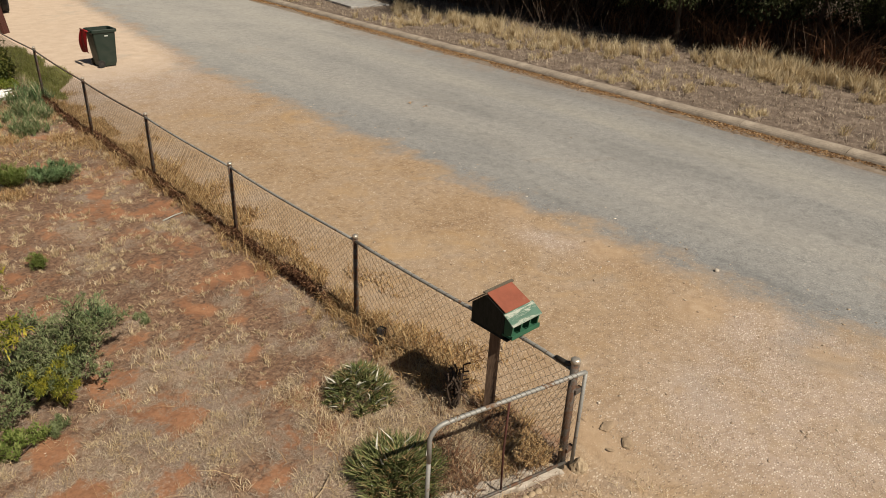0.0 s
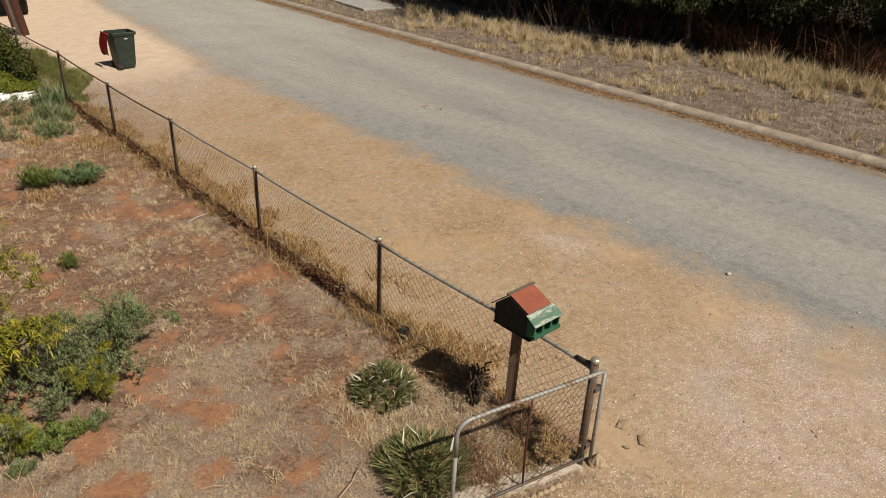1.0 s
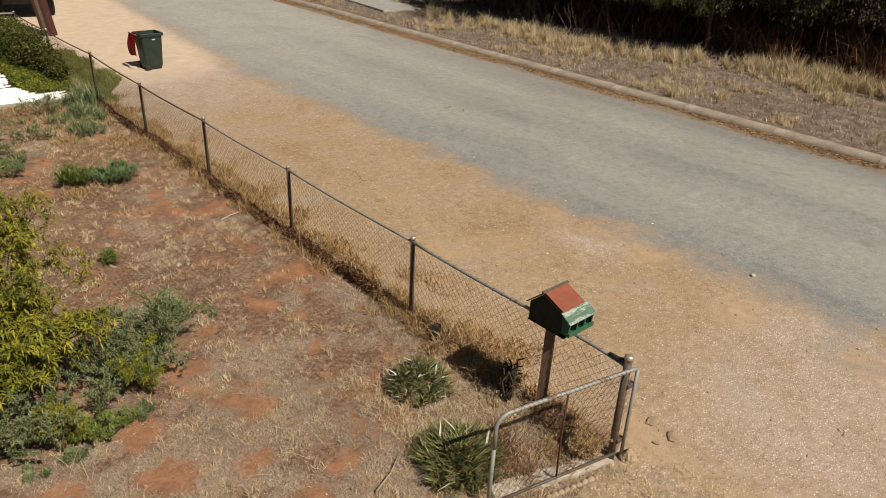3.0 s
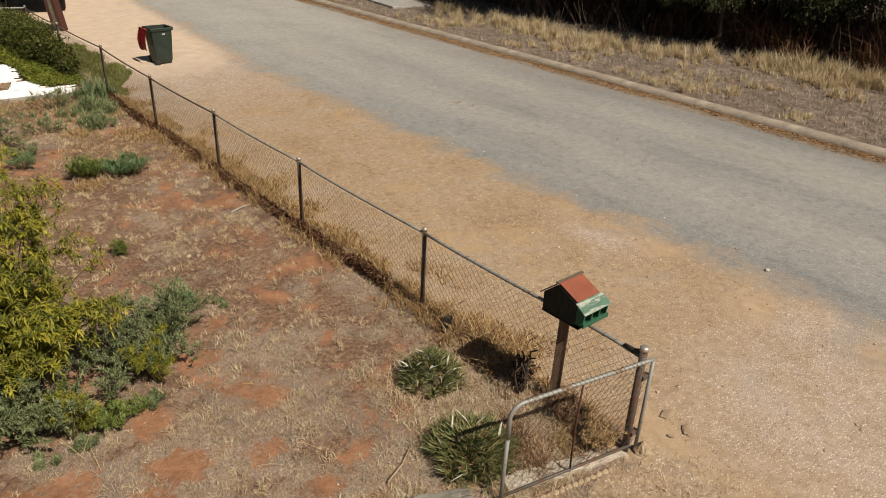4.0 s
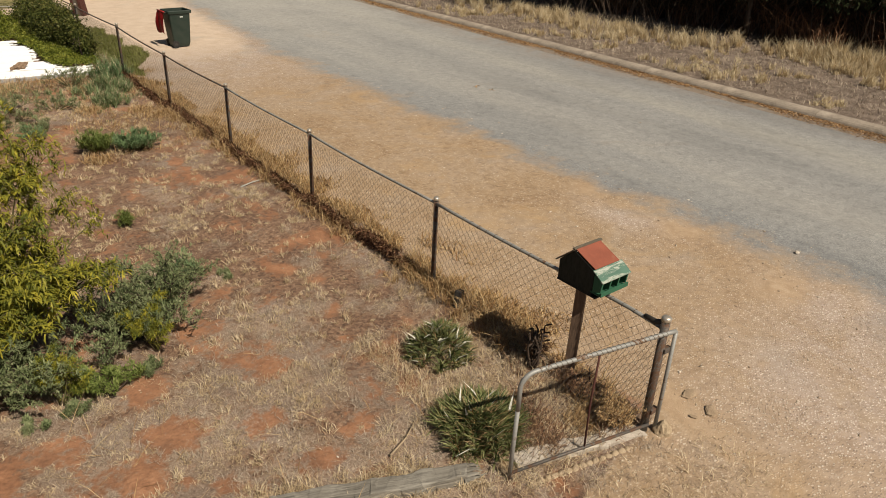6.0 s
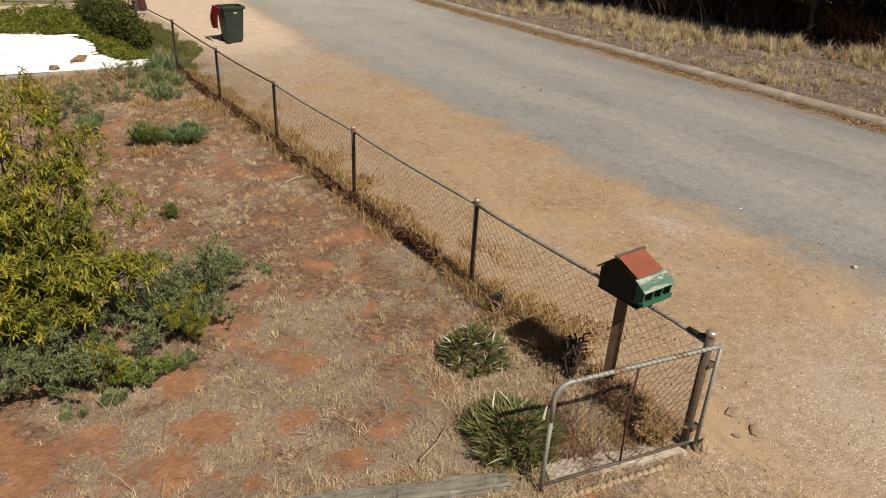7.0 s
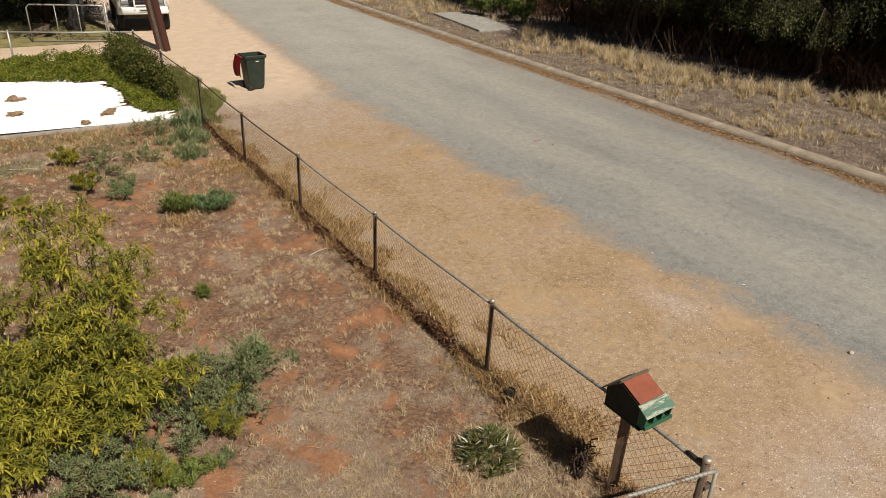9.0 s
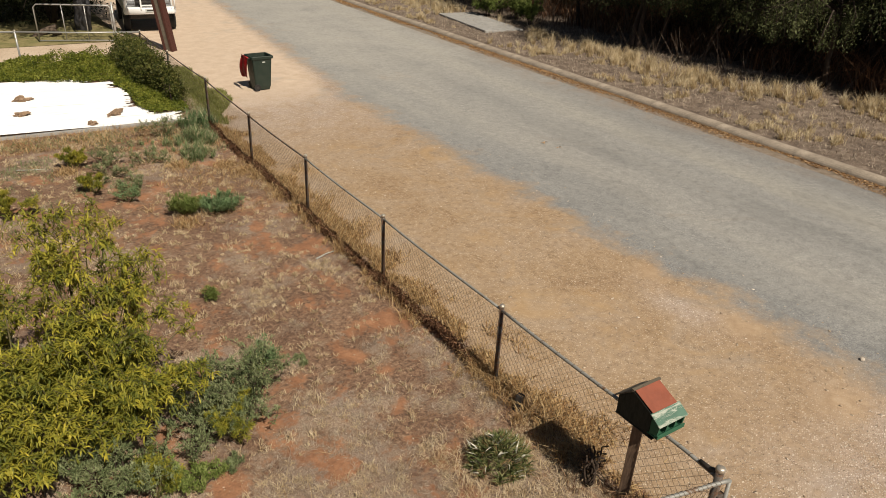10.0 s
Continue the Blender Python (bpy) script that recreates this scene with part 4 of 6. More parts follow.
part("label_plate", boxed((0.10, 0.006, 0.03), (0.06, -0.277, 0.83), 0.002, pose(0, 0, 0, 0, 0, 0)), GREY_LABEL, bin_thing, "small pale label plate")

# ---- white sheets weighed down with stones ----
SHEETS = [(-0.42, 16.02), (-0.95, 16.78), (-1.28, 17.52), (-1.15, 18.26), (-1.05, 19.0), (-1.3, 19.75), (-1.9, 20.5)]
for k, (x1, y) in enumerate(SHEETS):
    length, w = 6.5 + 0.3 * (k % 3), 0.82
    nx, ny = 14, 45
    u, q = np.meshgrid(np.linspace(0, length, nx), np.linspace(-w / 2, w / 2, ny), indexing="ij")
    z = 0.012 * np.cos(q * 2 * np.pi / 0.076) + 0.05 + 0.004 * (k % 2) * 2 + 0.03 * fractal(u + k * 9, q, 0.8, 2)
    ragged = -0.55 * (fractal(q * 1.0 + k, q * 0, 13.0, 3) - 0.4) * (u < 0.2)
    verts = np.stack([-u + ragged, q, z], -1).reshape(-1, 3)
    i = (np.arange(nx - 1)[:, None] * ny + np.arange(ny - 1)).ravel()[:, None]
    me = mesh_from("roofing_sheet", verts, np.concatenate([i, i + 1, i + ny + 1, i + ny], 1), WHITE_TIN, True)
    ob = new("roofing_sheet", me)
    ob.matrix_world = pose(x1, y, 0.004 * k, 0, 0, -7 + random.uniform(-0.3, 0.3))
    tagged(ob, "sunlit white corrugated roofing sheet lying on the yard", "roofing sheet", "white sheets on the yard")
slab = boxed((6.0, 0.10, 0.09), (-3.55, 0.0, 0.02), 0.01)
whole("slab_edge", slab, GREY_CONCRETE, "low grey concrete edge below the white sheets", "concrete edge", at=pose(0, 15.64, 0, 0, 0, -3))
for k, (x, y, sx, sy, sz, r) in enumerate(((-1.86, 16.60, 0.42, 0.20, 0.20, 35), (-2.47, 15.98, 0.20, 0.14, 0.12, 0), (-3.85, 17.45, 0.36, 0.2, 0.14, 10), (-3.75, 18.90, 0.44, 0.22, 0.16, -8), (-5.2, 18.2, 0.4, 0.22, 0.16, 20))):
    whole("stone", lump((sx, sy, sz), k + 2, 3, 0.42), TAN_ROCK, "rough tan stone weighing down a white sheet", "stone", at=pose(x, y, 0.125, 0, 0, r), group="stones on the sheets")
for k, (x, y, s) in enumerate(((0.80, 0.06, 0.11), (0.75, -0.20, 0.12), (0.60, 0.35, 0.05), (0.55, -0.15, 0.05))):
    whole("clod", lump((s * 1.5, s * 0.9, s * 0.26), k + 11, 3, 0.24), CLOD, "small tan clod lying on the gravel", "clod", at=pose(x, y, 0.008, 0, 0, 40 * k), group="clods by the gate")
pot = boxed((0.085, 0.085, 0.26), (0, 0, 0.11), 0.012)
whole("meter_cover", pot, BLACK, "small black plastic box half hidden in grass", "plastic box", at=pose(-0.08, 2.49, 0.02, 4, 6, 25))


# ---- plants ----
def leafy_plant(name, label, category, at, stems, leaf_material_, wood=TWIG, leaf=(0.07, 0.014), per_stem=60, droop=0.2, group="", narrow=True, lean=0.85):
    """stems: lists of points; leaves sit along the outer part of each stem."""
    plant = thing(name, label, category, at, 0, group)
    bm = bmesh.new()
    for pts in stems:
        tube(bm, pts, [(0.007 if len(pts) > 3 else 0.0025) * (1 - 0.85 * k / (len(pts) - 1)) + 0.001 for k in range(len(pts))], 5)
    part("branchwork", bm, wood, plant, "", True)
    spots, heads = [], []
    for pts in stems:
        pts = np.array(pts, float)
        t = 1 - rng.random(per_stem) ** 1.6 * 0.8
        s = t * (len(pts) - 1)
        i = np.minimum(s.astype(int), len(pts) - 2)
        p = pts[i] + (pts[i + 1] - pts[i]) * (s - i)[:, None]
        spots.append(p + rng.normal(size=(per_stem, 3)) * 0.012)
        d = pts[-1] - pts[0]
        heads.append(np.full(per_stem, math.atan2(d[1], d[0])) + rng.normal(size=per_stem) * 1.1)
    spots, heads = np.concatenate(spots), np.concatenate(heads)
    n = len(spots)
    if narrow:
        pair = blades(spots, heads, np.abs(rng.normal(lean, 0.6 * lean, n)), leaf[0] * (0.6 + 0.8 * rng.random(n)), leaf[1] * (0.6 + 0.8 * rng.random(n)), 1.0)
    else:
        pair = free_leaves(spots, leaf[0] * (0.6 + 0.8 * rng.random(n)), leaf[1] * (0.6 + 0.8 * rng.random(n)), droop)
    part("leaves", mesh_from("leaves", *pair, leaf_material_), leaf_material_, plant)
    return plant


def spray(n, radius, height, bushy=3, centre=(0, 0), flop=0.2, twig=0.22):
    """Branching stems that rise from one foot and fan out."""
    stems = []
    for _ in range(n):
        a, r = random.uniform(0, 2 * math.pi), radius * math.sqrt(random.random())
        h = height * random.uniform(0.38, 1.0) * (1 - 0.30 * (r / radius) ** 2)
        tip = Vector((centre[0] + r * math.cos(a), centre[1] + r * math.sin(a), h))
        foot = Vector((centre[0] + tip.x * 0.1, centre[1] * 0 + tip.y * 0.1, -0.02))
        bend = Vector((random.uniform(-1, 1), random.uniform(-1, 1), 0)) * 0.12 * height
        mid = foot.lerp(tip, 0.5) + bend + Vector((0, 0, 0.12 * height))
        stems.append([tuple(foot), tuple(foot.lerp(mid, 0.5)), tuple(mid), tuple(mid.lerp(tip, 0.6) + Vector((0, 0, 0.03 * height))), tuple(tip)])
        for _ in range(bushy):
            s = random.uniform(0.35, 0.95)
            start = mid.lerp(tip, (s - 0.35) / 0.6)
            away = Vector((random.uniform(-1, 1), random.uniform(-1, 1), random.uniform(-flop, 1.0))) * twig * height
            stems.append([tuple(start), tuple(start + away * 0.5 + Vector((0, 0, 0.02))), tuple(start + away)])
    return stems


def wattle(label, at, tips, full=1.0, seed=1, leaf=(0.085, 0.0155)):
    """A shrub whose limbs run from one foot to the tips (x, y, z, fullness); drooping twigs carry long narrow leaves."""
    r = random.Random(seed)
    plant = thing("wattle_shrub", label, "shrub", at)
    bm = bmesh.new()
    spots, heads, leans = [], [], []
    foot = Vector((0, 0, -0.02))
    for tx, ty, tz, f in tips:
        tip = Vector((tx - at[0], ty - at[1], tz))
        mid = foot.lerp(tip, 0.45) + Vector((r.uniform(-0.08, 0.08), r.uniform(-0.08, 0.08), 0.16 * tz))
        limb = [foot + Vector((r.uniform(-0.06, 0.06), r.uniform(-0.06, 0.06), 0)), foot.lerp(mid, 0.5) + Vector((0, 0, 0.05)), mid, mid.lerp(tip, 0.55) + Vector((0, 0, 0.05 * tz)), tip]
        tube(bm, limb, [0.016, 0.013, 0.010, 0.006, 0.002], 5)
        outer = [mid, limb[3], tip]
        for k in range(int(15 * f * full)):
            q = 2 * r.random() ** 0.8
            i = min(int(q), 1)
            start = outer[i].lerp(outer[i + 1], q - i)
            a = r.uniform(0, 6.283)
            reach = r.uniform(0.12, 0.34) * (1.15 - 0.35 * q / 2)
            out = Vector((math.cos(a), math.sin(a), 0))
            knee = start + out * reach * 0.6 + Vector((0, 0, reach * r.uniform(0.15, 0.6)))
            end = start + out * reach + Vector((0, 0, reach * r.uniform(-0.55, 0.35)))
            tube(bm, [start, knee, end], [0.004, 0.003, 0.0012], 4, False)
            for _ in range(30):
                u = r.random() ** 0.7
                p = start.lerp(knee, u * 2) if u < 0.5 else knee.lerp(end, u * 2 - 1)
                spots.append((p.x + r.gauss(0, 0.015), p.y + r.gauss(0, 0.015), p.z + r.gauss(0, 0.015)))
                heads.append(a + r.gauss(0, 1.3))
                leans.append(r.gauss(1.5, 0.65))
    part("branchwork", bm, STEM, plant, "", True)
    n = len(spots)
    v, f = blades(np.array(spots), np.array(heads), np.array(leans), leaf[0] * (0.55 + 0.8 * rng.random(n)), leaf[1] * (0.6 + 0.7 * rng.random(n)), 0.6)
    part("leaves", mesh_from("leaves", v, f, YELLOW_LEAF), YELLOW_LEAF, plant)
    return plant


def dome(cx, cy, reach, low, high, n, seed, f=1.0):
    """Tips spread over a loose dome."""
    r = random.Random(seed)
    out = []
    for k in range(n):
        a, d = 2.4 * k + r.uniform(-0.4, 0.4), reach * math.sqrt((k + 0.5) / n)
        out.append((cx + d * math.cos(a), cy + d * math.sin(a), high - (high - low) * (d / reach) ** 2 + r.uniform(-0.2, 0.15), f * r.uniform(0.7, 1.2)))
    return out


wattle("tall yellow-green wattle shrub with drooping narrow leaves", (-4.1, 4.25, 0), dome(-4.22, 4.2, 0.74, 0.75, 1.60, 34, 5) + [
    (-3.57, 4.56, 1.97, 1.7), (-3.66, 4.40, 1.75, 1.5), (-3.50, 4.60, 1.80, 1.2), (-4.04, 4.59, 2.34, 1.5), (-4.30, 4.75, 2.15, 1.3), (-3.17, 4.42, 1.16, 0.45), (-3.42, 4.45, 1.40, 0.6),
    (-4.30, 3.52, 0.80, 1.0), (-4.55, 3.60, 0.95, 1.0), (-3.95, 3.62, 1.0, 0.9), (-3.52, 3.78, 0.95, 1.4), (-3.36, 3.85, 0.82, 1.2), (-3.22, 4.0, 0.85, 0.9),
    (-3.92, 4.85, 2.45, 1.1), (-4.2, 4.95, 2.5, 1.1), (-3.78, 4.8, 2.2, 1.0), (-4.5, 4.95, 2.4, 1.1), (-4.35, 4.6, 2.0, 0.9)], 1.0, 3)
wattle("yellow-green wattle shrub with low arching front sprays", (-4.95, 4.1, 0), dome(-4.95, 4.15, 0.72, 0.55, 1.55, 24, 9) + [(-4.80, 3.55, 0.5, 1.0), (-5.1, 3.5, 0.7, 1.0), (-4.75, 4.5, 1.95, 0.9)], 1.0, 4)
wattle("broad yellow-green wattle shrub behind the taller one", (-5.3, 5.3, 0), dome(-5.2, 5.3, 0.85, 0.9, 1.85, 22, 13, 0.8) + [(-4.9, 5.2, 2.2, 0.5), (-5.2, 5.5, 2.4, 0.5)], 0.9, 6)
for x, y, r, h, n in ((-3.10, 11.7, 0.30, 0.40, 8), (-3.28, 13.2, 0.30, 0.50, 10), (-4.6, 11.2, 0.5, 0.6, 10)):
    leafy_plant("wattle_seedling", "thin feathery yellow-green seedling in dry grass", "shrub", (x, y, 0), spray(n, r, h, bushy=8, flop=0.1, twig=0.2), YELLOW_LEAF, STEM, leaf=(0.05, 0.0068), per_stem=75, group="seedlings in the yard")
leafy_plant("saltbush", "low grey-green spreading bush under the yellow shrub", "shrub", (-3.10, 3.95, 0), spray(34, 0.72, 0.66, bushy=8, flop=0.15), SAGE_LEAF, leaf=(0.046, 0.0100), per_stem=25)
leafy_plant("saltbush", "grey-green sprawling bush with dark twigs", "shrub", (-2.75, 4.15, 0), spray(20, 0.60, 1.0, bushy=8, flop=0.2, twig=0.18), SAGE_LEAF, leaf=(0.046, 0.0100), per_stem=25)
leafy_plant("saltbush", "low dusty grey-green bush at the shrub's foot", "shrub", (-4.25, 3.48, 0), spray(30, 0.64, 0.62, bushy=8, flop=0.2), SAGE_LEAF, leaf=(0.046, 0.0100), per_stem=25)
for x, y, r, h, n in ((-2.98, 3.62, 0.34, 0.62, 9), (-3.95, 3.25, 0.26, 0.55, 6)):
    leafy_plant("wattle_seedling", "feathery yellow-green seedling growing through a grey bush", "shrub", (x, y, 0), spray(n, r, h, bushy=8, flop=0.15, twig=0.2), YELLOW_LEAF, STEM, leaf=(0.05, 0.0068), per_stem=55, group="seedlings in the yard")
leafy_plant("saltbush", "small green weed beside the grey bush", "weed", (-3.55, 3.18, 0), spray(18, 0.3, 0.3, bushy=4), WEED_LEAF, leaf=(0.04, 0.010), per_stem=30)
for k, (x, y, r, h, mat, n, lab) in enumerate((
    (-1.30, 9.75, 0.42, 0.28, BLUE_LEAF, 30, "spreading blue-green weed on red earth"),
    (-1.92, 9.85, 0.30, 0.34, WEED_LEAF, 30, "bushy dark green weed on red earth"),
    (-1.2, 14.6, 0.6, 0.4, SAGE_LEAF, 16, "loose green weed in dry grass"),
    (-2.36, 6.68, 0.10, 0.19, WEED_LEAF, 9, "small green tuft in dry litter"),
    (-2.69, 13.1, 0.45, 0.35, SAGE_LEAF, 10, "thin grey-green weed near the white sheets"),
    (-2.74, 12.4, 0.50, 0.26, SAGE_LEAF, 10, "low grey-green weed in dry litter"),
    (-2.34, 11.5, 0.55, 0.20, SAGE_LEAF, 11, "flat grey-green weed in dry litter"),
    (-1.9, 12.9, 0.6, 0.25, SAGE_LEAF, 11, "loose green weed in straw"),
    (-2.65, 11.0, 0.32, 0.28, BLUE_LEAF, 8, "thin blue-green weed in dry litter"),
    (-4.20, 3.02, 0.13, 0.08, SAGE_LEAF, 4, "small blue-grey weed on red earth"),
    (-3.88, 2.98, 0.11, 0.10, SAGE_LEAF, 4, "small blue-grey weed on red earth"),
    (-3.20, 3.30, 0.13, 0.10, SAGE_LEAF, 5, "small blue-grey weed at the bush edge"),
    (-2.27, 4.80, 0.22, 0.38, BLUE_LEAF, 10, "upright green weed beside the bush"),
    (-2.42, 4.75, 0.16, 0.22, WEED_LEAF, 12, "small bright green weed beside the bush"),
    (-1.82, 4.68, 0.12, 0.05, SAGE_LEAF, 4, "flat pale green weed on litter"),
)):
    tall_weed = h > 0.45 or k < 2
    leafy_plant("weed", lab, "weed", (x, y, float(yard_z(x, y))), spray(int(n * 1.3) if tall_weed else n, r, h, bushy=3 if tall_weed else 5, flop=-0.3 if tall_weed else 0.1, twig=0.3 if tall_weed else 0.4), mat, STEM, leaf=(0.085, 0.008) if tall_weed else (0.042, 0.008), per_stem=22 if tall_weed else 26, group="weeds in the yard", lean=0.35 if tall_weed else 0.7)


def grassy_clump(label, at, radius, height, tufts_, material):
    """Upright narrow leaves in many small tufts."""
    clump = thing("weed", label, "weed", at, 0, "weeds in the yard")
    a, d = rng.random(tufts_) * 6.283, radius * np.sqrt(rng.random(tufts_))
    tall = height * (1 - 0.5 * (d / radius) ** 2) * (0.6 + 0.5 * rng.random(tufts_))
    per = 34
    n = tufts_ * per
    foot = np.stack([np.repeat(d * np.cos(a), per), np.repeat(d * np.sin(a), per), np.zeros(n)], 1) + rng.normal(0, 0.02, (n, 3)) * [1, 1, 0]
    foot[:, 2] = 0.35 * np.repeat(tall, per) * rng.random(n)
    v, f = blades(foot, rng.random(n) * 6.283, np.abs(rng.normal(0.35, 0.25, n)), np.repeat(tall, per) * (0.35 + 0.4 * rng.random(n)), 0.008 + 0.006 * rng.random(n), 0.6)
    part("leaves", mesh_from("leaves", v, f, material), material, clump)
    v, f = blades(foot[::6], rng.random(len(foot[::6])) * 6.283, np.abs(rng.normal(0.4, 0.3, len(foot[::6]))), np.repeat(tall, per)[::6] * 0.7, np.full(len(foot[::6]), 0.006), 0.5)
    tagged(part("dry_stalks", mesh_from("dry_stalks", v, f, STRAW), STRAW, clump, "straw-coloured dry stalks"), kind="stuff")
    return clump


grassy_clump("tall sage-green weed clump near the fence", (-0.92, 12.8, 0), 0.42, 0.50, 34, GREEN_SAGE)
grassy_clump("soft sage-green weeds against the fence", (-0.62, 13.8, 0), 0.50, 0.55, 44, GREEN_SAGE)
grassy_clump("dense green weeds growing at a fence post", (-0.26, 14.9, 0), 0.45, 0.80, 44, BLUE_LEAF)
grassy_clump("low sage-green weeds in straw", (-1.35, 13.9, 0), 0.50, 0.30, 22, GREEN_SAGE)


def strappy(at, radius, height, tufts, label, dry=0.0, pale=2, mound=0.16):
    """A low mound of many small rosettes of strap leaves with bleached ones among them."""
    clump = thing("strap_leaf_plant", label, "plant", at)
    ta, tr = 2.39996 * np.arange(tufts) + rng.normal(0, 0.2, tufts), radius * ((np.arange(tufts) + 0.5) / tufts) ** 0.6
    centre = np.stack([tr * np.cos(ta), tr * np.sin(ta), mound * (1 - (tr / radius) ** 2)], 1)
    for name, mat, per in (("leaves", STRAP_LEAF, 26), ("dry_leaves", PALE_STRAP, pale), ("dead_leaves", GOLD_STRAW, int(3 + 9 * dry))):
        pick = rng.integers(0, tufts, int(tufts * per))
        n = len(pick)
        foot = centre[pick] + rng.normal(0, 0.012, (n, 3)) * [1, 1, 0.3]
        outward = ta[pick]
        lean = np.abs(rng.normal(0.38, 0.28, n)) + 0.5 * (tr / radius)[pick] * rng.random(n)
        v, f = blades(foot, outward + rng.normal(0, 1.3, n), lean, height * (0.6 + 0.6 * rng.random(n)) * (1.3 if mat is PALE_STRAP else 1.0), (0.011 + 0.008 * rng.random(n)) * (0.5 if mat is GOLD_STRAW else 1.0) + (0.006 if mat is PALE_STRAP else 0), 0.5, rng.random(n) * 6.283)
        part(name, mesh_from(name, v, f, mat), mat, clump, "bleached pale leaves" if name == "dry_leaves" else "")
    return clump


strappy((-0.76, 1.92, 0.0), 0.30, 0.15, 66, "green strap-leaved clump with bleached leaves in dry grass", 0.45, 0.9, 0.27)
strappy((-1.17, 0.84, 0.0), 0.36, 0.21, 84, "dark green strap-leaved clump behind the gate", 0.7, 0.3)

# A dead woody weed beside the letterbox.
bm = bmesh.new()
for k in range(9):
    a = k * 0.7
    p = Vector((0.03 * math.cos(a), 0.03 * math.sin(a), 0))
    pts = [p]
    for j in range(6):
        p = p + Vector((random.uniform(-0.03, 0.03), random.uniform(-0.03, 0.03), 0.06 + 0.02 * random.random()))
        pts.append(p.copy())
    tube(bm, pts, [0.012, 0.011, 0.010, 0.012, 0.008, 0.010, 0.006], 6)
    for q in pts[2:]:
        away = Vector((random.uniform(-1, 1), random.uniform(-1, 1), random.uniform(-0.2, 0.6))) * 0.07
        tube(bm, [q, q + away], [0.007, 0.010], 5)
leafy_plant("dead_bush", "golden-brown dead bush behind the gate mesh", "dead weed", (-0.16, 0.22, float(yard_z(-0.16, 0.22))), spray(22, 0.17, 0.26, bushy=7, flop=0.15, twig=0.3), GOLD_STRAW, TWIG, leaf=(0.04, 0.007), per_stem=22, group="dead bushes at the fence")
whole("dead_weed", bm, TWIG, "dead black woody weed beside the letterbox", "dead weed", at=pose(-0.17, 1.20, 0.05), smooth=True)


for k, (bx, by, br, bh) in enumerate(((-0.06, 1.30, 0.14, 0.30), (-0.10, 0.62, 0.20, 0.24))):
    leafy_plant("dead_bush", "small dead brown twiggy bush at the fence foot", "dead weed", (bx, by, float(yard_z(bx, by))), spray(16, br, bh, bushy=6, flop=0.1, twig=0.35), REED, TWIG, leaf=(0.03, 0.005), per_stem=9, group="dead bushes at the fence")


def leaf_mass(name, label, category, points, leaf, material, droop=0.1, kind="stuff"):
    n = len(points)
    v, f = free_leaves(points, leaf[0] * (0.6 + 0.8 * rng.random(n)), leaf[1] * (0.6 + 0.8 * rng.random(n)), droop)
    return whole(name, mesh_from(name, v, f, material), None, label, category, kind)


# Creeper over the ground behind the sheets, and the clipped hedge at the fence.
n = 190000
x, y = rng.uniform(-6.5, -0.1, n), rng.uniform(15.6, 24.0, n)
edge_far = 19.95 - 0.40 * (x + 1.0) + 0.5 * (fractal(x, y, 1.1) - 0.5)
edge_side = -1.15 + 0.30 * np.abs(y - 17.2) * (y < 17.2) - 0.55 * (fractal(x + 5, y, 0.9) - 0.5) - 0.08 * np.clip(y - 18, 0, 3)
keep = ((y > edge_far) | ((x > edge_side) & (y > 16.3))) & (y < 21.9 - 0.35 * x + 0.3 * fractal(x, y, 2.0))
x, y = x[keep], y[keep]
top = 0.08 + 1.15 * fractal(x, y, 0.9) * soft_step(y - (19.95 - 0.40 * (x + 1.0)), -0.4, 2.6) * soft_step(x, -4.2, -2.2) + 0.16 * fractal(x, y, 3.0)
z = top * (1 - 0.45 * rng.random(len(x)) ** 2) + 0.02
leaf_mass("creeper", "bright green leafy creeper spreading over the ground", "creeper", np.stack([x, y, z], 1), (0.055, 0.034), VINE_LEAF)
# It widens away from the street corner; its leaves stand in uneven clumps.
m = 420
y = 17.05 + 4.9 * rng.random(m) ** 0.9
t = rng.random(m) * np.pi
grown = soft_step(y, 16.7, 18.6)
half = 0.12 + 0.34 * soft_step(y, 17.2, 21.0)
high = (0.42 + 0.60 * grown) * (0.82 + 0.36 * rng.random(m))
depth = 0.75 + 0.30 * rng.random(m)
pts = np.stack([-0.06 - half + half * np.cos(t) * depth, y, np.maximum(0.10, high * np.abs(np.sin(t)) ** 0.55 * depth)], 1)
pts = np.repeat(pts, 64, 0) + rng.normal(size=(m * 64, 3)) * [0.085, 0.11, 0.085]
pts[:, 2] = np.maximum(pts[:, 2], 0.02)
hedge = thing("hedge", "dense dark green hedge growing against the fence", "hedge")
n = len(pts)
part("leaves", mesh_from("leaves", *free_leaves(pts, 0.055 * (0.6 + 0.8 * rng.random(n)), 0.035 * (0.6 + 0.8 * rng.random(n))), HEDGE_LEAF), HEDGE_LEAF, hedge)
bm = bmesh.new()
for k in range(26):
    yk = 17.2 + 4.4 * k / 25
    tube(bm, [(-0.32, yk, -0.02), (-0.32 + random.uniform(-0.1, 0.1), yk + random.uniform(-0.2, 0.2), 0.35), (-0.32 + random.uniform(-0.15, 0.15), yk + random.uniform(-0.2, 0.2), 0.62)], [0.02, 0.012, 0.004], 5)
part("branchwork", bm, TWIG, hedge, "", True)

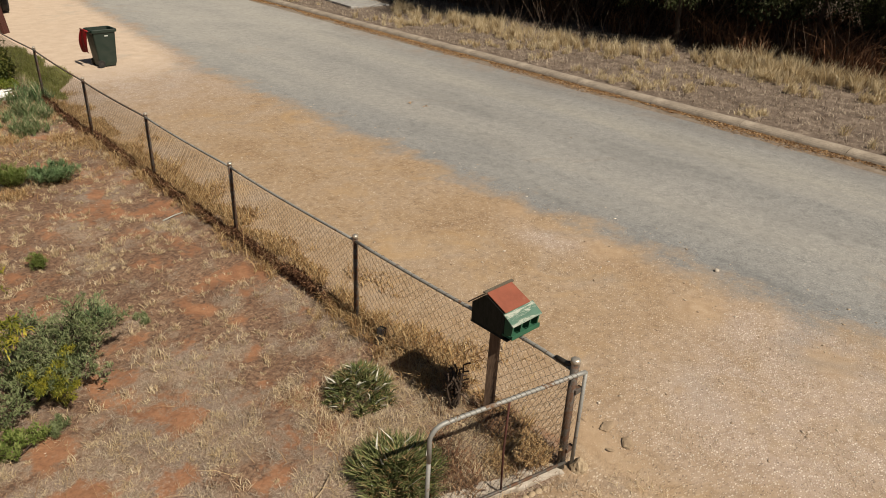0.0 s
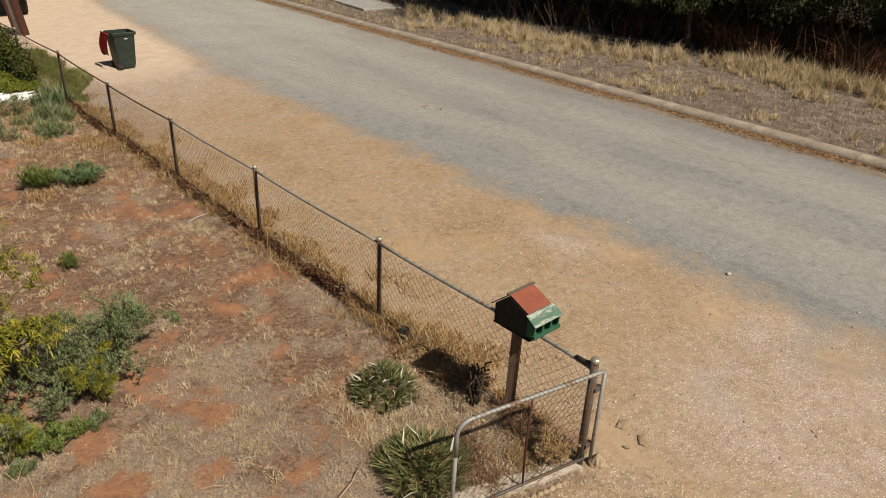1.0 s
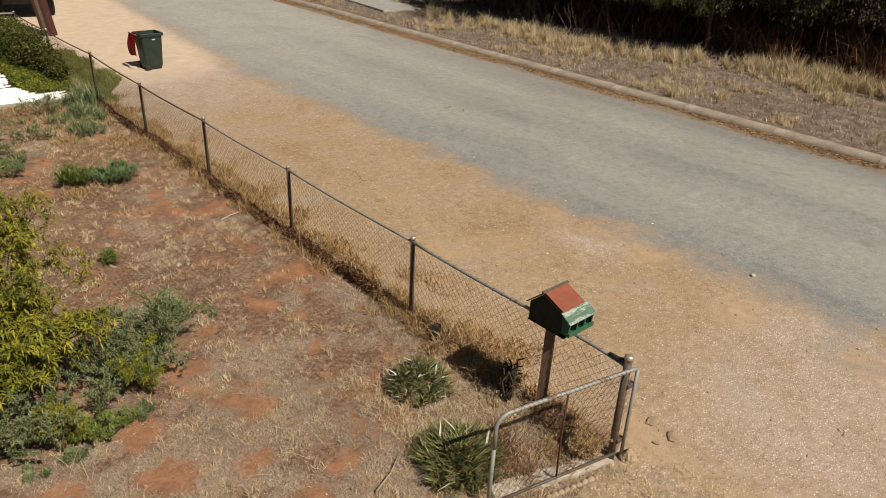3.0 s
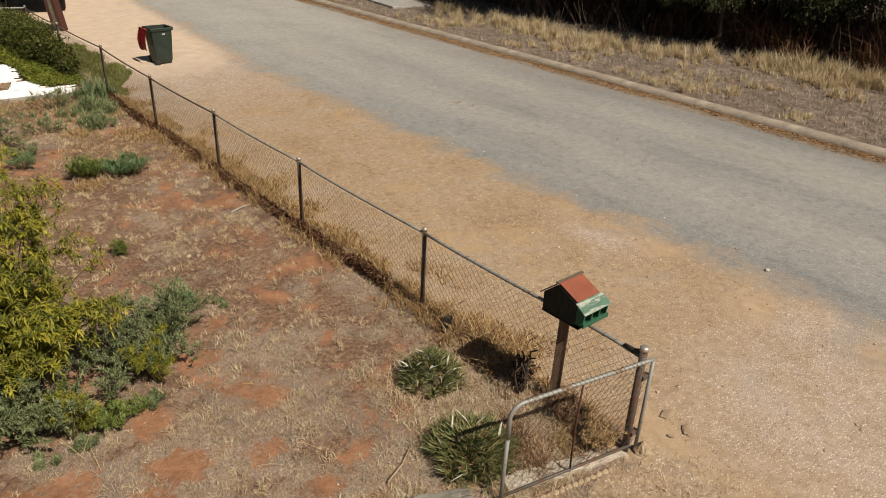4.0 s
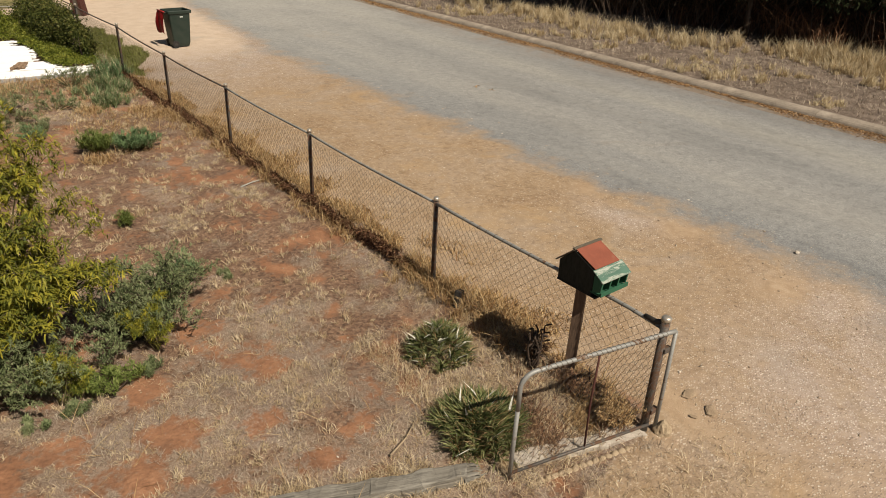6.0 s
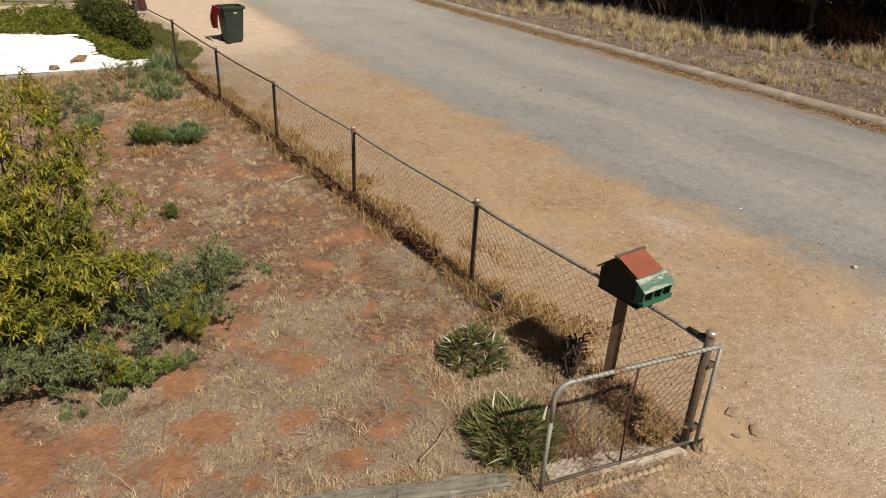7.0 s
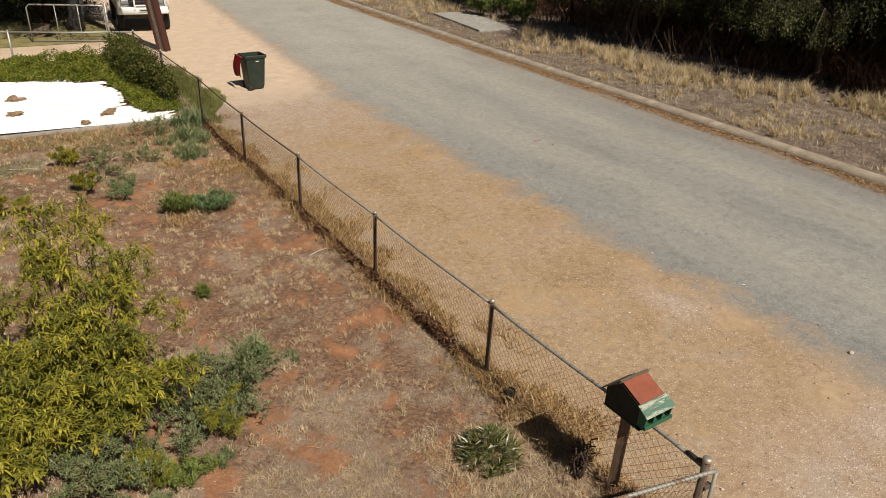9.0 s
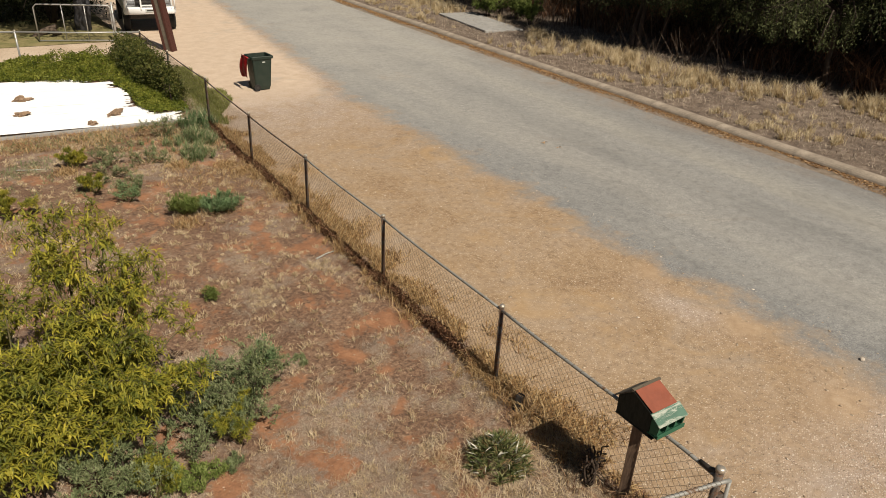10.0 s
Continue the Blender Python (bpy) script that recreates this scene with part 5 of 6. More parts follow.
# ---- the neighbouring place ----
side_fence = thing("side_fence", "pale galvanised chain link side fence behind the creeper", "fence")
a, b = Vector((0.0, 22.0, 0)), Vector((-3.35, 23.2, 0))
step = b - a
for k in range(4):
    p = a + step * k
    if k:
        post_with_cap(side_fence, p.x, p.y, 1.18, 0.03, PALE_PIPE, BARE_CAP)
        q0 = a + step * (k - 1)
        part("top_rail", pipe([(q0.x, q0.y, 1.13), ((q0.x + p.x) / 2, (q0.y + p.y) / 2, 1.11), (p.x, p.y, 1.13)], 0.024, 8), PALE_PIPE, side_fence, smooth=True)
        v, f = chain_link(step.length, 0.05, 1.11, 0.06, 0.0008)
        d = step.normalized()
        v = v @ np.array(((d.x, -d.y, 0), (d.y, d.x, 0), (0, 0, 1))).T + np.array(q0)
        part("wire_mesh", mesh_from("wire_mesh", v, f, WIRE), WIRE, side_fence)
far_gate = thing("field_gate", "pale pipe field gate standing across the lawn", "gate")
a, b = Vector((-2.42, 27.55, 0)), Vector((-0.02, 26.75, 0))
d = (b - a).normalized()
w = (b - a).length
for s0, s1, name in ((0.0, w, "gate_frame"),):
    pts = [a + Vector((0, 0, 0.06)), a + Vector((0, 0, 1.22)), a + d * 0.10 + Vector((0, 0, 1.33)), b - d * 0.06 + Vector((0, 0, 1.30)), b + Vector((0, 0, 1.25)), b + Vector((0, 0, 0.06)), a + Vector((0, 0, 0.06))]
    part(name, pipe(pts, 0.026, 8), PALE_PIPE, far_gate, "", True)
for s in (0.36, 0.66):
    p = a + d * w * s
    part("stay", pipe([p + Vector((0, 0, 0.06)), p + Vector((0, 0, 1.31))], 0.018, 8), PALE_PIPE, far_gate, "", True)
v, f = chain_link(w, 0.07, 1.28, 0.06, 0.001)
part("wire_mesh", mesh_from("wire_mesh", v @ np.array(((d.x, -d.y, 0), (d.y, d.x, 0), (0, 0, 1))).T + np.array(a), f, WIRE), WIRE, far_gate)
gp = part("gate_post", pipe([b + d * 0.07 + Vector((0, 0, -0.1)), b + d * 0.07 + Vector((0, 0, 1.42))], 0.04, 10), PALE_PIPE, far_gate, "", True)

pole = thing("stobie_pole", "tall power pole of rust-red steel and grey concrete", "power pole", (1.40, 24.45, 0), -18)
pole.matrix_world = pose(1.42, 24.45, 0, 0, -7, 0) @ pose(0, 0, 0, 0, 0, -48) @ Matrix.Diagonal((1.35, 1.45, 1, 1))
for s in (-1, 1):
    bm = boxed((0.030, 0.17, 9.4), (s * 0.115, 0, 4.5), 0.003)
    box(bm, (0.07, 0.015, 9.4), (s * 0.10, 0.085, 4.5))
    box(bm, (0.07, 0.015, 9.4), (s * 0.10, -0.085, 4.5))
    part("steel_beam", bm, RUST, pole, "rust-red steel beam")
part("concrete_core", boxed((0.20, 0.13, 9.4), (0, 0, 4.5), 0.004), POLE_CORE, pole, "brown-grey concrete core")
for z in (0.9, 2.4, 3.9, 5.4, 6.9):
    part("bolt", pipe([(-0.15, 0.0, z), (0.15, 0.0, z)], 0.014, 8), RUST, pole)

# ---- parked four-wheel drive ----
car = thing("four_wheel_drive", "white four-wheel drive with bull bar parked facing the street", "car", (1.66, 28.15, 0), -6)


def loft(sections):
    """sections: (y, half width, z low, z high, round); a closed body along y."""
    bm = bmesh.new()
    rings = []
    for y, hw, z0, z1, r in sections:
        ring = []
        for qx, qz, a0 in ((1, 1, 0), (-1, 1, 90), (-1, -1, 180), (1, -1, 270)):
            for a in (0, 30, 60, 90):
                t = radians(a0 + a)
                cx, cz = (hw - r) * qx, ((z1 - r) if qz > 0 else (z0 + r))
                ring.append(bm.verts.new((cx + r * math.cos(t), y, cz + r * math.sin(t))))
        rings.append(ring)
    for p, q in zip(rings, rings[1:]):
        for k in range(16):
            bm.faces.new((p[k], p[(k + 1) % 16], q[(k + 1) % 16], q[k]))
    bm.faces.new(rings[0])
    bm.faces.new(rings[-1][::-1])
    bmesh.ops.recalc_face_normals(bm, faces=bm.faces)
    return bm


body = part("body", loft([(0.12, 0.82, 0.62, 1.02, 0.06), (0.30, 0.90, 0.55, 1.08, 0.07), (1.35, 0.92, 0.52, 1.14, 0.07), (1.6, 0.93, 0.50, 1.16, 0.06), (4.5, 0.93, 0.50, 1.16, 0.06), (4.75, 0.90, 0.55, 1.12, 0.06)]), CAR_WHITE, car, "white painted body", True)
part("cabin", loft([(1.30, 0.80, 1.10, 1.16, 0.02), (1.95, 0.72, 1.10, 1.80, 0.08), (2.4, 0.74, 1.10, 1.88, 0.08), (4.4, 0.74, 1.10, 1.88, 0.08), (4.7, 0.70, 1.10, 1.75, 0.08)]), CAR_WHITE, car, "white cabin", True)
part("windscreen", loft([(1.33, 0.72, 1.15, 1.19, 0.015), (1.90, 0.66, 1.18, 1.76, 0.06)]), GLASS, car, "dark windscreen glass", True)
part("grille", boxed((1.02, 0.07, 0.30), (0, 0.10, 0.90), 0.01), BLACK, body, "black grille")
for k in range(4):
    part("grille_bar", boxed((1.0, 0.02, 0.012), (0, 0.060, 0.80 + 0.07 * k), 0.003), TARP, body)
for s in (-1, 1):
    h = part("headlight", boxed((0.27, 0.06, 0.19), (s * 0.66, 0.10, 0.90), 0.02), LENS, car, "clear rectangular headlight")
    part("headlight_rim", boxed((0.31, 0.03, 0.23), (s * 0.66, 0.12, 0.90), 0.012), CHROME, h)
    part("indicator", boxed((0.16, 0.03, 0.06), (s * 0.66, -0.10, 0.635), 0.008), AMBER, car, "amber indicator lamp")
    part("mirror", boxed((0.16, 0.08, 0.20), (s * 1.02, 1.55, 1.28), 0.03), CAR_WHITE, car)
    part("side_window", boxed((0.02, 2.3, 0.42), (s * 0.735, 3.2, 1.52), 0.006), GLASS, car, "dark side window")
    for y in (0.85, 3.75):
        wh = part("wheel", pipe([(s * 0.72, y, 0.42), (s * 0.75, y, 0.42), (s * 0.95, y, 0.42), (s * 0.98, y, 0.42)], [0.38, 0.42, 0.42, 0.38], 24), RUBBER, car, "black off-road tyre")
        part("rim", pipe([(s * 0.96, y, 0.42), (s * 0.99, y, 0.42)], [0.23, 0.21], 18), CHROME, wh, "steel rim")
part("bumper", loft([(-0.14, 0.86, 0.50, 0.74, 0.05), (-0.02, 0.97, 0.48, 0.76, 0.06), (0.22, 0.97, 0.50, 0.74, 0.06)]), CAR_WHITE, car, "white steel bumper", True)
part("bull_bar", pipe([(-0.92, -0.10, 0.70), (-0.92, -0.13, 1.0), (-0.84, -0.14, 1.09), (-0.30, -0.16, 1.10), (0.30, -0.16, 1.10), (0.84, -0.14, 1.09), (0.92, -0.13, 1.0), (0.92, -0.10, 0.70)], 0.032, 10), CAR_WHITE, car, "white bull bar", True)
for s in (-1, 1):
    part("bar_upright", boxed((0.055, 0.06, 0.44), (s * 0.33, -0.15, 0.90), 0.012), CAR_WHITE, car)
part("bar_cross", boxed((0.66, 0.04, 0.05), (0, -0.15, 0.83), 0.012), CAR_WHITE, car)
plate = part("number_plate", boxed((0.37, 0.02, 0.12), (0, -0.155, 0.64), 0.004), GREY_LABEL, car, "pale number plate")
part("plate_bar", boxed((0.28, 0.008, 0.045), (0, -0.168, 0.64), 0.002), BLACK, plate, "plain dark bar")
part("underside", boxed((1.5, 4.2, 0.22), (0, 2.4, 0.62), 0.02), BLACK, car)
for child in car.children:
    if not child.name.startswith(("wheel", "underside")):
        child.location.z = 0.24

bm = lump((0.62, 0.6, 1.9), 21, 4, 0.2)
whole("tarpaulin", bm, TARP, "dull grey tarpaulin thrown over something behind the gate", "tarpaulin", at=pose(-0.62, 29.6, 0.5), smooth=True)
for k, (x, y, s) in enumerate(((-2.1, 28.9, 0.5), (-1.75, 28.6, 0.35))):
    whole("cut_log", pipe([(-s, 0, 0), (0, 0.05, 0.03), (s, 0, 0)], [0.11, 0.12, 0.10], 10), BARK, "short cut log lying on the thin lawn", "log", at=pose(x, y, 0.12, 0, -20 + 45 * k, 40 * k + 20), smooth=True, group="logs behind the gate")

# ---- trees and scrub across the road ----
def tree_parts(height, crown_r, crown_low, seed, clumps, per_clump, leaf):
    """Bark mesh and leaf mesh of one tree that leans and forks."""
    r = random.Random(seed)
    bm = bmesh.new()
    tips = []
    for _ in range(r.choice((1, 2, 2))):
        p, pts, rad = Vector((r.uniform(-0.15, 0.15), r.uniform(-0.15, 0.15), -0.3)), [], []
        lean = Vector((r.uniform(-0.25, 0.25), r.uniform(-0.25, 0.25), 1)).normalized()
        for k in range(7):
            pts.append(p.copy())
            rad.append(0.13 * (1 - 0.11 * k))
            p = p + lean * height * 0.13 + Vector((r.uniform(-0.1, 0.1), r.uniform(-0.1, 0.1), 0))
        tube(bm, pts, rad, 8)
        for k in range(14):
            start = pts[r.randint(3, 6)]
            a = r.uniform(0, 6.283)
            l = crown_r * r.uniform(0.5, 1.0)
            mid = start + Vector((math.cos(a) * l * 0.5, math.sin(a) * l * 0.5, r.uniform(-0.1, 0.5)))
            tip = start + Vector((math.cos(a) * l, math.sin(a) * l, r.uniform(-0.9, 0.9)))
            tube(bm, [start, mid, tip], [0.05, 0.03, 0.008], 5)
            tips += [tip, mid.lerp(tip, 0.6)]
    g = np.random.default_rng(seed)
    centres = [np.array(t) for t in tips]
    while len(centres) < clumps:
        d = g.normal(size=3)
        d /= np.linalg.norm(d)
        z = (crown_low + height) / 2 + d[2] * (height - crown_low) / 2 * g.uniform(0.5, 1.0)
        centres.append(np.array([d[0] * crown_r * g.uniform(0.45, 1.0), d[1] * crown_r * g.uniform(0.45, 1.0), z]))
    centres = np.array(centres)
    spots = np.repeat(centres, per_clump, 0) + g.normal(size=(len(centres) * per_clump, 3)) * [0.30, 0.30, 0.26]
    n = len(spots)
    pair = free_leaves(spots, leaf[0] * (0.6 + 0.8 * g.random(n)), leaf[1] * (0.6 + 0.8 * g.random(n)), 0.7)
    return bm, pair


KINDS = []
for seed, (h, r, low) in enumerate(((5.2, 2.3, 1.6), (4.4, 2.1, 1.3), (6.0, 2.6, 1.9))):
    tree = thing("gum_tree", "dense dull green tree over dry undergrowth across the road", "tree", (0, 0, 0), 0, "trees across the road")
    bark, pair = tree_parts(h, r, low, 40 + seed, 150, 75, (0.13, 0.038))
    part("trunk", bark, SHADED_BARK, tree, "", True)
    part("crown", mesh_from("crown", *pair, TREE_SHADE_LEAF), TREE_SHADE_LEAF, tree)
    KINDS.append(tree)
spots = []
for row, (off, gap) in enumerate(((7.0, 2.0), (9.6, 2.2), (13.0, 3.0))):
    y = -7.0 + row
    while y < 40 + 8 * row:
        if y < (2.5, -3.0, -20)[row] or (row == 1 and 3.0 < y < 10.5) or (row == 0 and (7.0 < y < 16.5 or 18.5 < y < 26.5)):
            y += gap
            continue
        spots.append((kerb_x(y) + off + 2.0 * (row == 0) * (1 - soft_step(y, 7.0, 10.5)) - 2.0 * soft_step(y, 10, 13.5) * (row == 0) * (1 - soft_step(y, 27, 31)) + random.uniform(-0.5, 0.5), y, random.uniform(0.85, 1.2)))
        y += gap * random.uniform(0.8, 1.2)
for k, (x, y, s) in enumerate(spots):
    m = pose(x, y, float(verge_z(x, y)) - 0.1, 0, 0, random.uniform(0, 360))
    if k < 3:
        KINDS[k].matrix_world = m
    else:
        copy_thing(KINDS[k % 3], m)
# Low trees with boughs that hang towards the road.
def drooping_tree(label, at, turn, boughs, reach, seed):
    r = random.Random(seed)
    tree = thing("drooping_tree", label, "tree", at, turn, "trees across the road")
    bm = bmesh.new()
    trunk = [Vector((0, 0, -0.3)), Vector((-0.1, 0.1, 0.9)), Vector((-0.3, 0.0, 2.0)), Vector((-0.4, 0.1, 3.4))]
    tube(bm, trunk, [0.10, 0.085, 0.07, 0.04], 8)
    spots = []
    for k in range(boughs):
        a = math.pi + r.uniform(-1.9, 1.9)
        l = reach * r.uniform(0.45, 1.0)
        start = trunk[2].lerp(trunk[3], r.random())
        out = Vector((math.cos(a), math.sin(a), 0))
        knee, tip = start + out * l * 0.55 + Vector((0, 0, r.uniform(0.2, 0.8))), start + out * l + Vector((0, 0, r.uniform(-0.7, 0.4)))
        tube(bm, [start, knee, tip], [0.045, 0.028, 0.008], 5)
        for _ in range(9):
            u = r.uniform(0.25, 1.0)
            top = start.lerp(knee, u * 2) if u < 0.5 else knee.lerp(tip, u * 2 - 1)
            drop = r.uniform(0.4, 1.25)
            low = top + Vector((r.uniform(-0.3, 0.3), r.uniform(-0.3, 0.3), -drop))
            low.z = max(low.z, r.uniform(1.15, 1.7))
            tube(bm, [top, low], [0.006, 0.003], 4, False)
            for _ in range(int(70 * drop)):
                p = top.lerp(low, r.random())
                spots.append((p.x + r.gauss(0, 0.10), p.y + r.gauss(0, 0.10), p.z + r.gauss(0, 0.06)))
    part("trunk", bm, SHADED_BARK, tree, "", True)
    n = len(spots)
    part("crown", mesh_from("crown", *free_leaves(np.array(spots), 0.085 * (0.6 + 0.8 * rng.random(n)), 0.026 * (0.6 + 0.8 * rng.random(n)), 0.9), DROOP_SHADE_LEAF), DROOP_SHADE_LEAF, tree)
    return tree


for k, (x, y, turn, reach) in enumerate(((18.8, 10.1, 5, 3.1), (20.2, 6.0, -5, 2.3), (18.7, 16.8, 5, 2.0), (20.6, 3.4, 0, 2.2), (19.9, 14.4, 12, 2.0), (19.4, 22.6, -8, 2.2))):
    drooping_tree("low grey-green tree with boughs hanging over dry scrub", (x, y, float(verge_z(x, y))), turn, 17 if k in (0, 2) else 12, reach, 60 + k)
# Taller trees added, crowns above the view, to keep the scrub in shade.
added_tall_tree = thing("added_tall_tree", "tall tree added with its crown above the view to shade the scrub", "tree", (0, 0, 0), 0, "trees across the road")
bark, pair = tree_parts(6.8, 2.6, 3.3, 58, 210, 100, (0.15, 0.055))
part("trunk", bark, SHADED_BARK, added_tall_tree, "", True)
part("crown", mesh_from("crown", *pair, TREE_SHADE_LEAF), TREE_SHADE_LEAF, added_tall_tree)
for k, (y, off) in enumerate(((-0.5, 9.8), (2.4, 9.6), (5.0, 9.4), (7.2, 8.9), (9.4, 8.8), (11.8, 9.0), (14.2, 7.4), (8.4, 10.6), (12.6, 10.2))):
    x = float(kerb_x(y)) + off
    m = pose(x, y, float(verge_z(x, y)) - 0.1, 0, 0, 47 * k)
    if k:
        copy_thing(added_tall_tree, m)
    else:
        added_tall_tree.matrix_world = m
# Trees that lean out over the verge and shade it.
leaning = thing("leaning_tree", "tree leaning out over the dry verge across the road", "tree", (0, 0, 0), 0, "trees across the road")
bark, (v, f) = tree_parts(5.6, 2.3, 2.7, 91, 190, 120, (0.14, 0.05))
for vert in bark.verts:
    vert.co.x -= 0.8 * max(0.0, vert.co.z)
v[:, 0] -= 0.8 * np.maximum(v[:, 2], 0)
part("trunk", bark, SHADED_BARK, leaning, "", True)
part("crown", mesh_from("crown", v, f, TREE_SHADE_LEAF), TREE_SHADE_LEAF, leaning)
for k, y in enumerate((16.2, 19.0)):
    x = float(kerb_x(y)) + 9.4 - 0.2 * k
    m = pose(x, y, float(verge_z(x, y)) - 0.1, 0, 0, (-8, 10, -5, 6)[k])
    if k:
        copy_thing(leaning, m)
    else:
        leaning.matrix_world = m
# Added shade trees behind the neighbouring gate, crowns unseen; lower ones fill the dark.
added_shade_tree = thing("added_shade_tree", "tall tree added to shade the ground behind the neighbouring gate", "tree", (-1.5, 32.0, 0), 0, "trees behind the gate")
bark, pair = tree_parts(8.0, 3.9, 3.0, 77, 300, 90, (0.16, 0.055))
for vert in bark.verts:
    vert.co.y -= 0.75 * max(0.0, vert.co.z)
pair[0][:, 1] -= 0.75 * np.maximum(pair[0][:, 2], 0)
part("trunk", bark, SHADED_BARK, added_shade_tree, "", True)
part("crown", mesh_from("crown", *pair, TREE_SHADE_LEAF), TREE_SHADE_LEAF, added_shade_tree)
for x, y, r in ((-6.2, 33.4, 4), (-9.6, 33.8, -6), (-4.4, 35.4, 8), (-1.6, 35.4, -10), (-8.0, 36.0, 3)):
    copy_thing(added_shade_tree, pose(x, y, -0.3, 0, 0, r))
for k, (x, y, r) in enumerate(((-1.2, 32.4, 80), (-3.4, 32.6, 200), (-6.0, 32.6, 10), (-8.8, 32.6, 60), (-2.4, 34.8, 120), (-5.2, 35.0, 300), (-0.6, 35.4, 260))):
    t = copy_thing(KINDS[1], pose(x, y, -0.9, 0, 0, r))
    tagged(t, "low tree added to fill the dark behind the gate", "tree", "trees behind the gate")


def scrub_field(n, y0, y1, o0, o1, power=1.0):
    y = rng.uniform(y0, y1, n)
    off = o0 + (o1 - o0) * rng.random(n) ** power
    x = kerb_x(y) + off
    return x, y, off


def grass_stuff(name, label, category, x, y, z, height, width, material, lean=0.3, bend=0.5):
    n = len(x)
    v, f = blades(np.stack([x, y, z], 1), rng.random(n) * 6.283, np.abs(rng.normal(lean, lean * 0.6, n)), height, width, bend, rng.random(n) * 6.283)
    return whole(name, mesh_from(name, v, f, material), None, label, category, "stuff")


# Brown dead reeds and canes under the trees, their colour darkened as shade.
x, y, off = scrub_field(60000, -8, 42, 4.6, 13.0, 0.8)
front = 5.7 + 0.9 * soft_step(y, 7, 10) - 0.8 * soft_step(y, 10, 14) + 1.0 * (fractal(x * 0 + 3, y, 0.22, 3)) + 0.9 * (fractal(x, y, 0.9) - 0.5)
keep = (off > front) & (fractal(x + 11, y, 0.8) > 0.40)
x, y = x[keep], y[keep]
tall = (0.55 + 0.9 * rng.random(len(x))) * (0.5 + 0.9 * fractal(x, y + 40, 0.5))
grass_stuff("dead_reeds", "tall brown dead reeds and canes under the trees, darkened as shade", "reeds", x, y, verge_z(x, y) - 0.03, tall * 1.35, 0.015 + 0.02 * rng.random(len(x)), SHADED_REED, 0.32, 0.9)
# Undergrowth whose near-black leaf colour stands for deep shade.
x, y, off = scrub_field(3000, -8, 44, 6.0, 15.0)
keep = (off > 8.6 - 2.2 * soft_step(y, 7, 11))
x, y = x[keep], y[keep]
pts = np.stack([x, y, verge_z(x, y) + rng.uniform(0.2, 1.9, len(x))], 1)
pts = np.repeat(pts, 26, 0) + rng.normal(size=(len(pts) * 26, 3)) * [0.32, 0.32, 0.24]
leaf_mass("undergrowth", "tangled undergrowth below the trees, coloured near-black as shade", "undergrowth", pts, (0.10, 0.03), SHADE_LEAF, 0.4)
bm = bmesh.new()
for k in range(620):
    yk = random.uniform(-2, 34)
    xk = kerb_x(yk) + random.uniform(6.3, 9.3) - 1.6 * float(soft_step(yk, 8, 14))
    p = Vector((xk, yk, float(verge_z(xk, yk)) - 0.05))
    a, l = random.uniform(0, 6.283), random.uniform(0.5, 2.3)
    q = p + Vector((math.cos(a) * l * 0.4, math.sin(a) * l * 0.4, l * random.uniform(0.4, 1.0)))
    tube(bm, [p, p.lerp(q, 0.5) + Vector((random.uniform(-0.1, 0.1), random.uniform(-0.1, 0.1), 0.08)), q], [0.013, 0.009, 0.003], 4)
whole("dead_branches", bm, GREY_TWIG, "bare dead branches in the roadside scrub", "branches", "stuff")

# Pale dry grass on the far verge, thickest along the scrub's edge.
x, y, off = scrub_field(4200, -6, 44, 0.25, 7.0)
rim = 5.4 - 2.6 * soft_step(y, 7, 14)
dense = fractal(x, y, 0.7) + 0.40 * np.exp(-(((off - rim) / 0.8) ** 2)) - 0.4 * soft_step(off - rim, 0.5, 1.5)
keep = (dense > 0.62) & ~((y > 21.6) & (y < 27.6) & (off > 0.9) & (off < 3.6))
tx, ty, to = x[keep], y[keep], (off - rim)[keep]
m = 44
x, y = np.repeat(tx, m) + rng.normal(0, 0.045, len(tx) * m), np.repeat(ty, m) + rng.normal(0, 0.045, len(tx) * m)
big = np.repeat(0.12 + 0.24 * rng.random(len(tx)) ** 2 + (0.24 + 0.14 * soft_step(-ty, -9, -7)) * np.exp(-(((to - 0.3) / 0.8) ** 2)), m) * (0.6 + 0.7 * rng.random(len(x)))
grass_stuff("verge_grass", "pale straw-coloured grass tufts on the far verge", "dry grass", x, y, verge_z(x, y) - 0.01, big, 0.008 + 0.008 * rng.random(len(x)), PALE_GRASS, 0.22, 0.5)
x, y, off = scrub_field(60000, -6, 36, 0.2, 6.5)
grass_stuff("verge_litter", "grey flattened dry litter on the far verge", "dry litter", x, y, verge_z(x, y) + 0.008, 0.05 + 0.09 * rng.random(len(x)), 0.010 + 0.010 * rng.random(len(x)), GREY_STRAW, 1.2, 0.2)
# Fallen leaves in the gutter.
n = 36000
y = rng.uniform(-5, 42, n)
off = np.abs(rng.normal(0, 0.24, n))
keep = fractal(y, off * 0, 0.7) * 1.2 - off * 1.0 > 0.14
x, y = (kerb_x(y) - 0.20 - off)[keep], y[keep]
pts = np.stack([x, y, 0.008 + 0.02 * rng.random(len(x)) * (kerb_x(y) - x < 0.6)], 1)
n = len(pts)
v, f = free_leaves(pts, 0.03 + 0.035 * rng.random(n), 0.012 + 0.014 * rng.random(n), 0.0, 0.12)
v[:, 2] = np.maximum(v[:, 2], 0.003)
whole("gutter_leaves", mesh_from("gutter_leaves", v, f, DEAD_LEAF), None, "brown fallen leaves drifted along the kerb", "fallen leaves", "stuff")
slab = boxed((1.9, 5.0, 0.14), (0, 0.5, 0), 0.03)
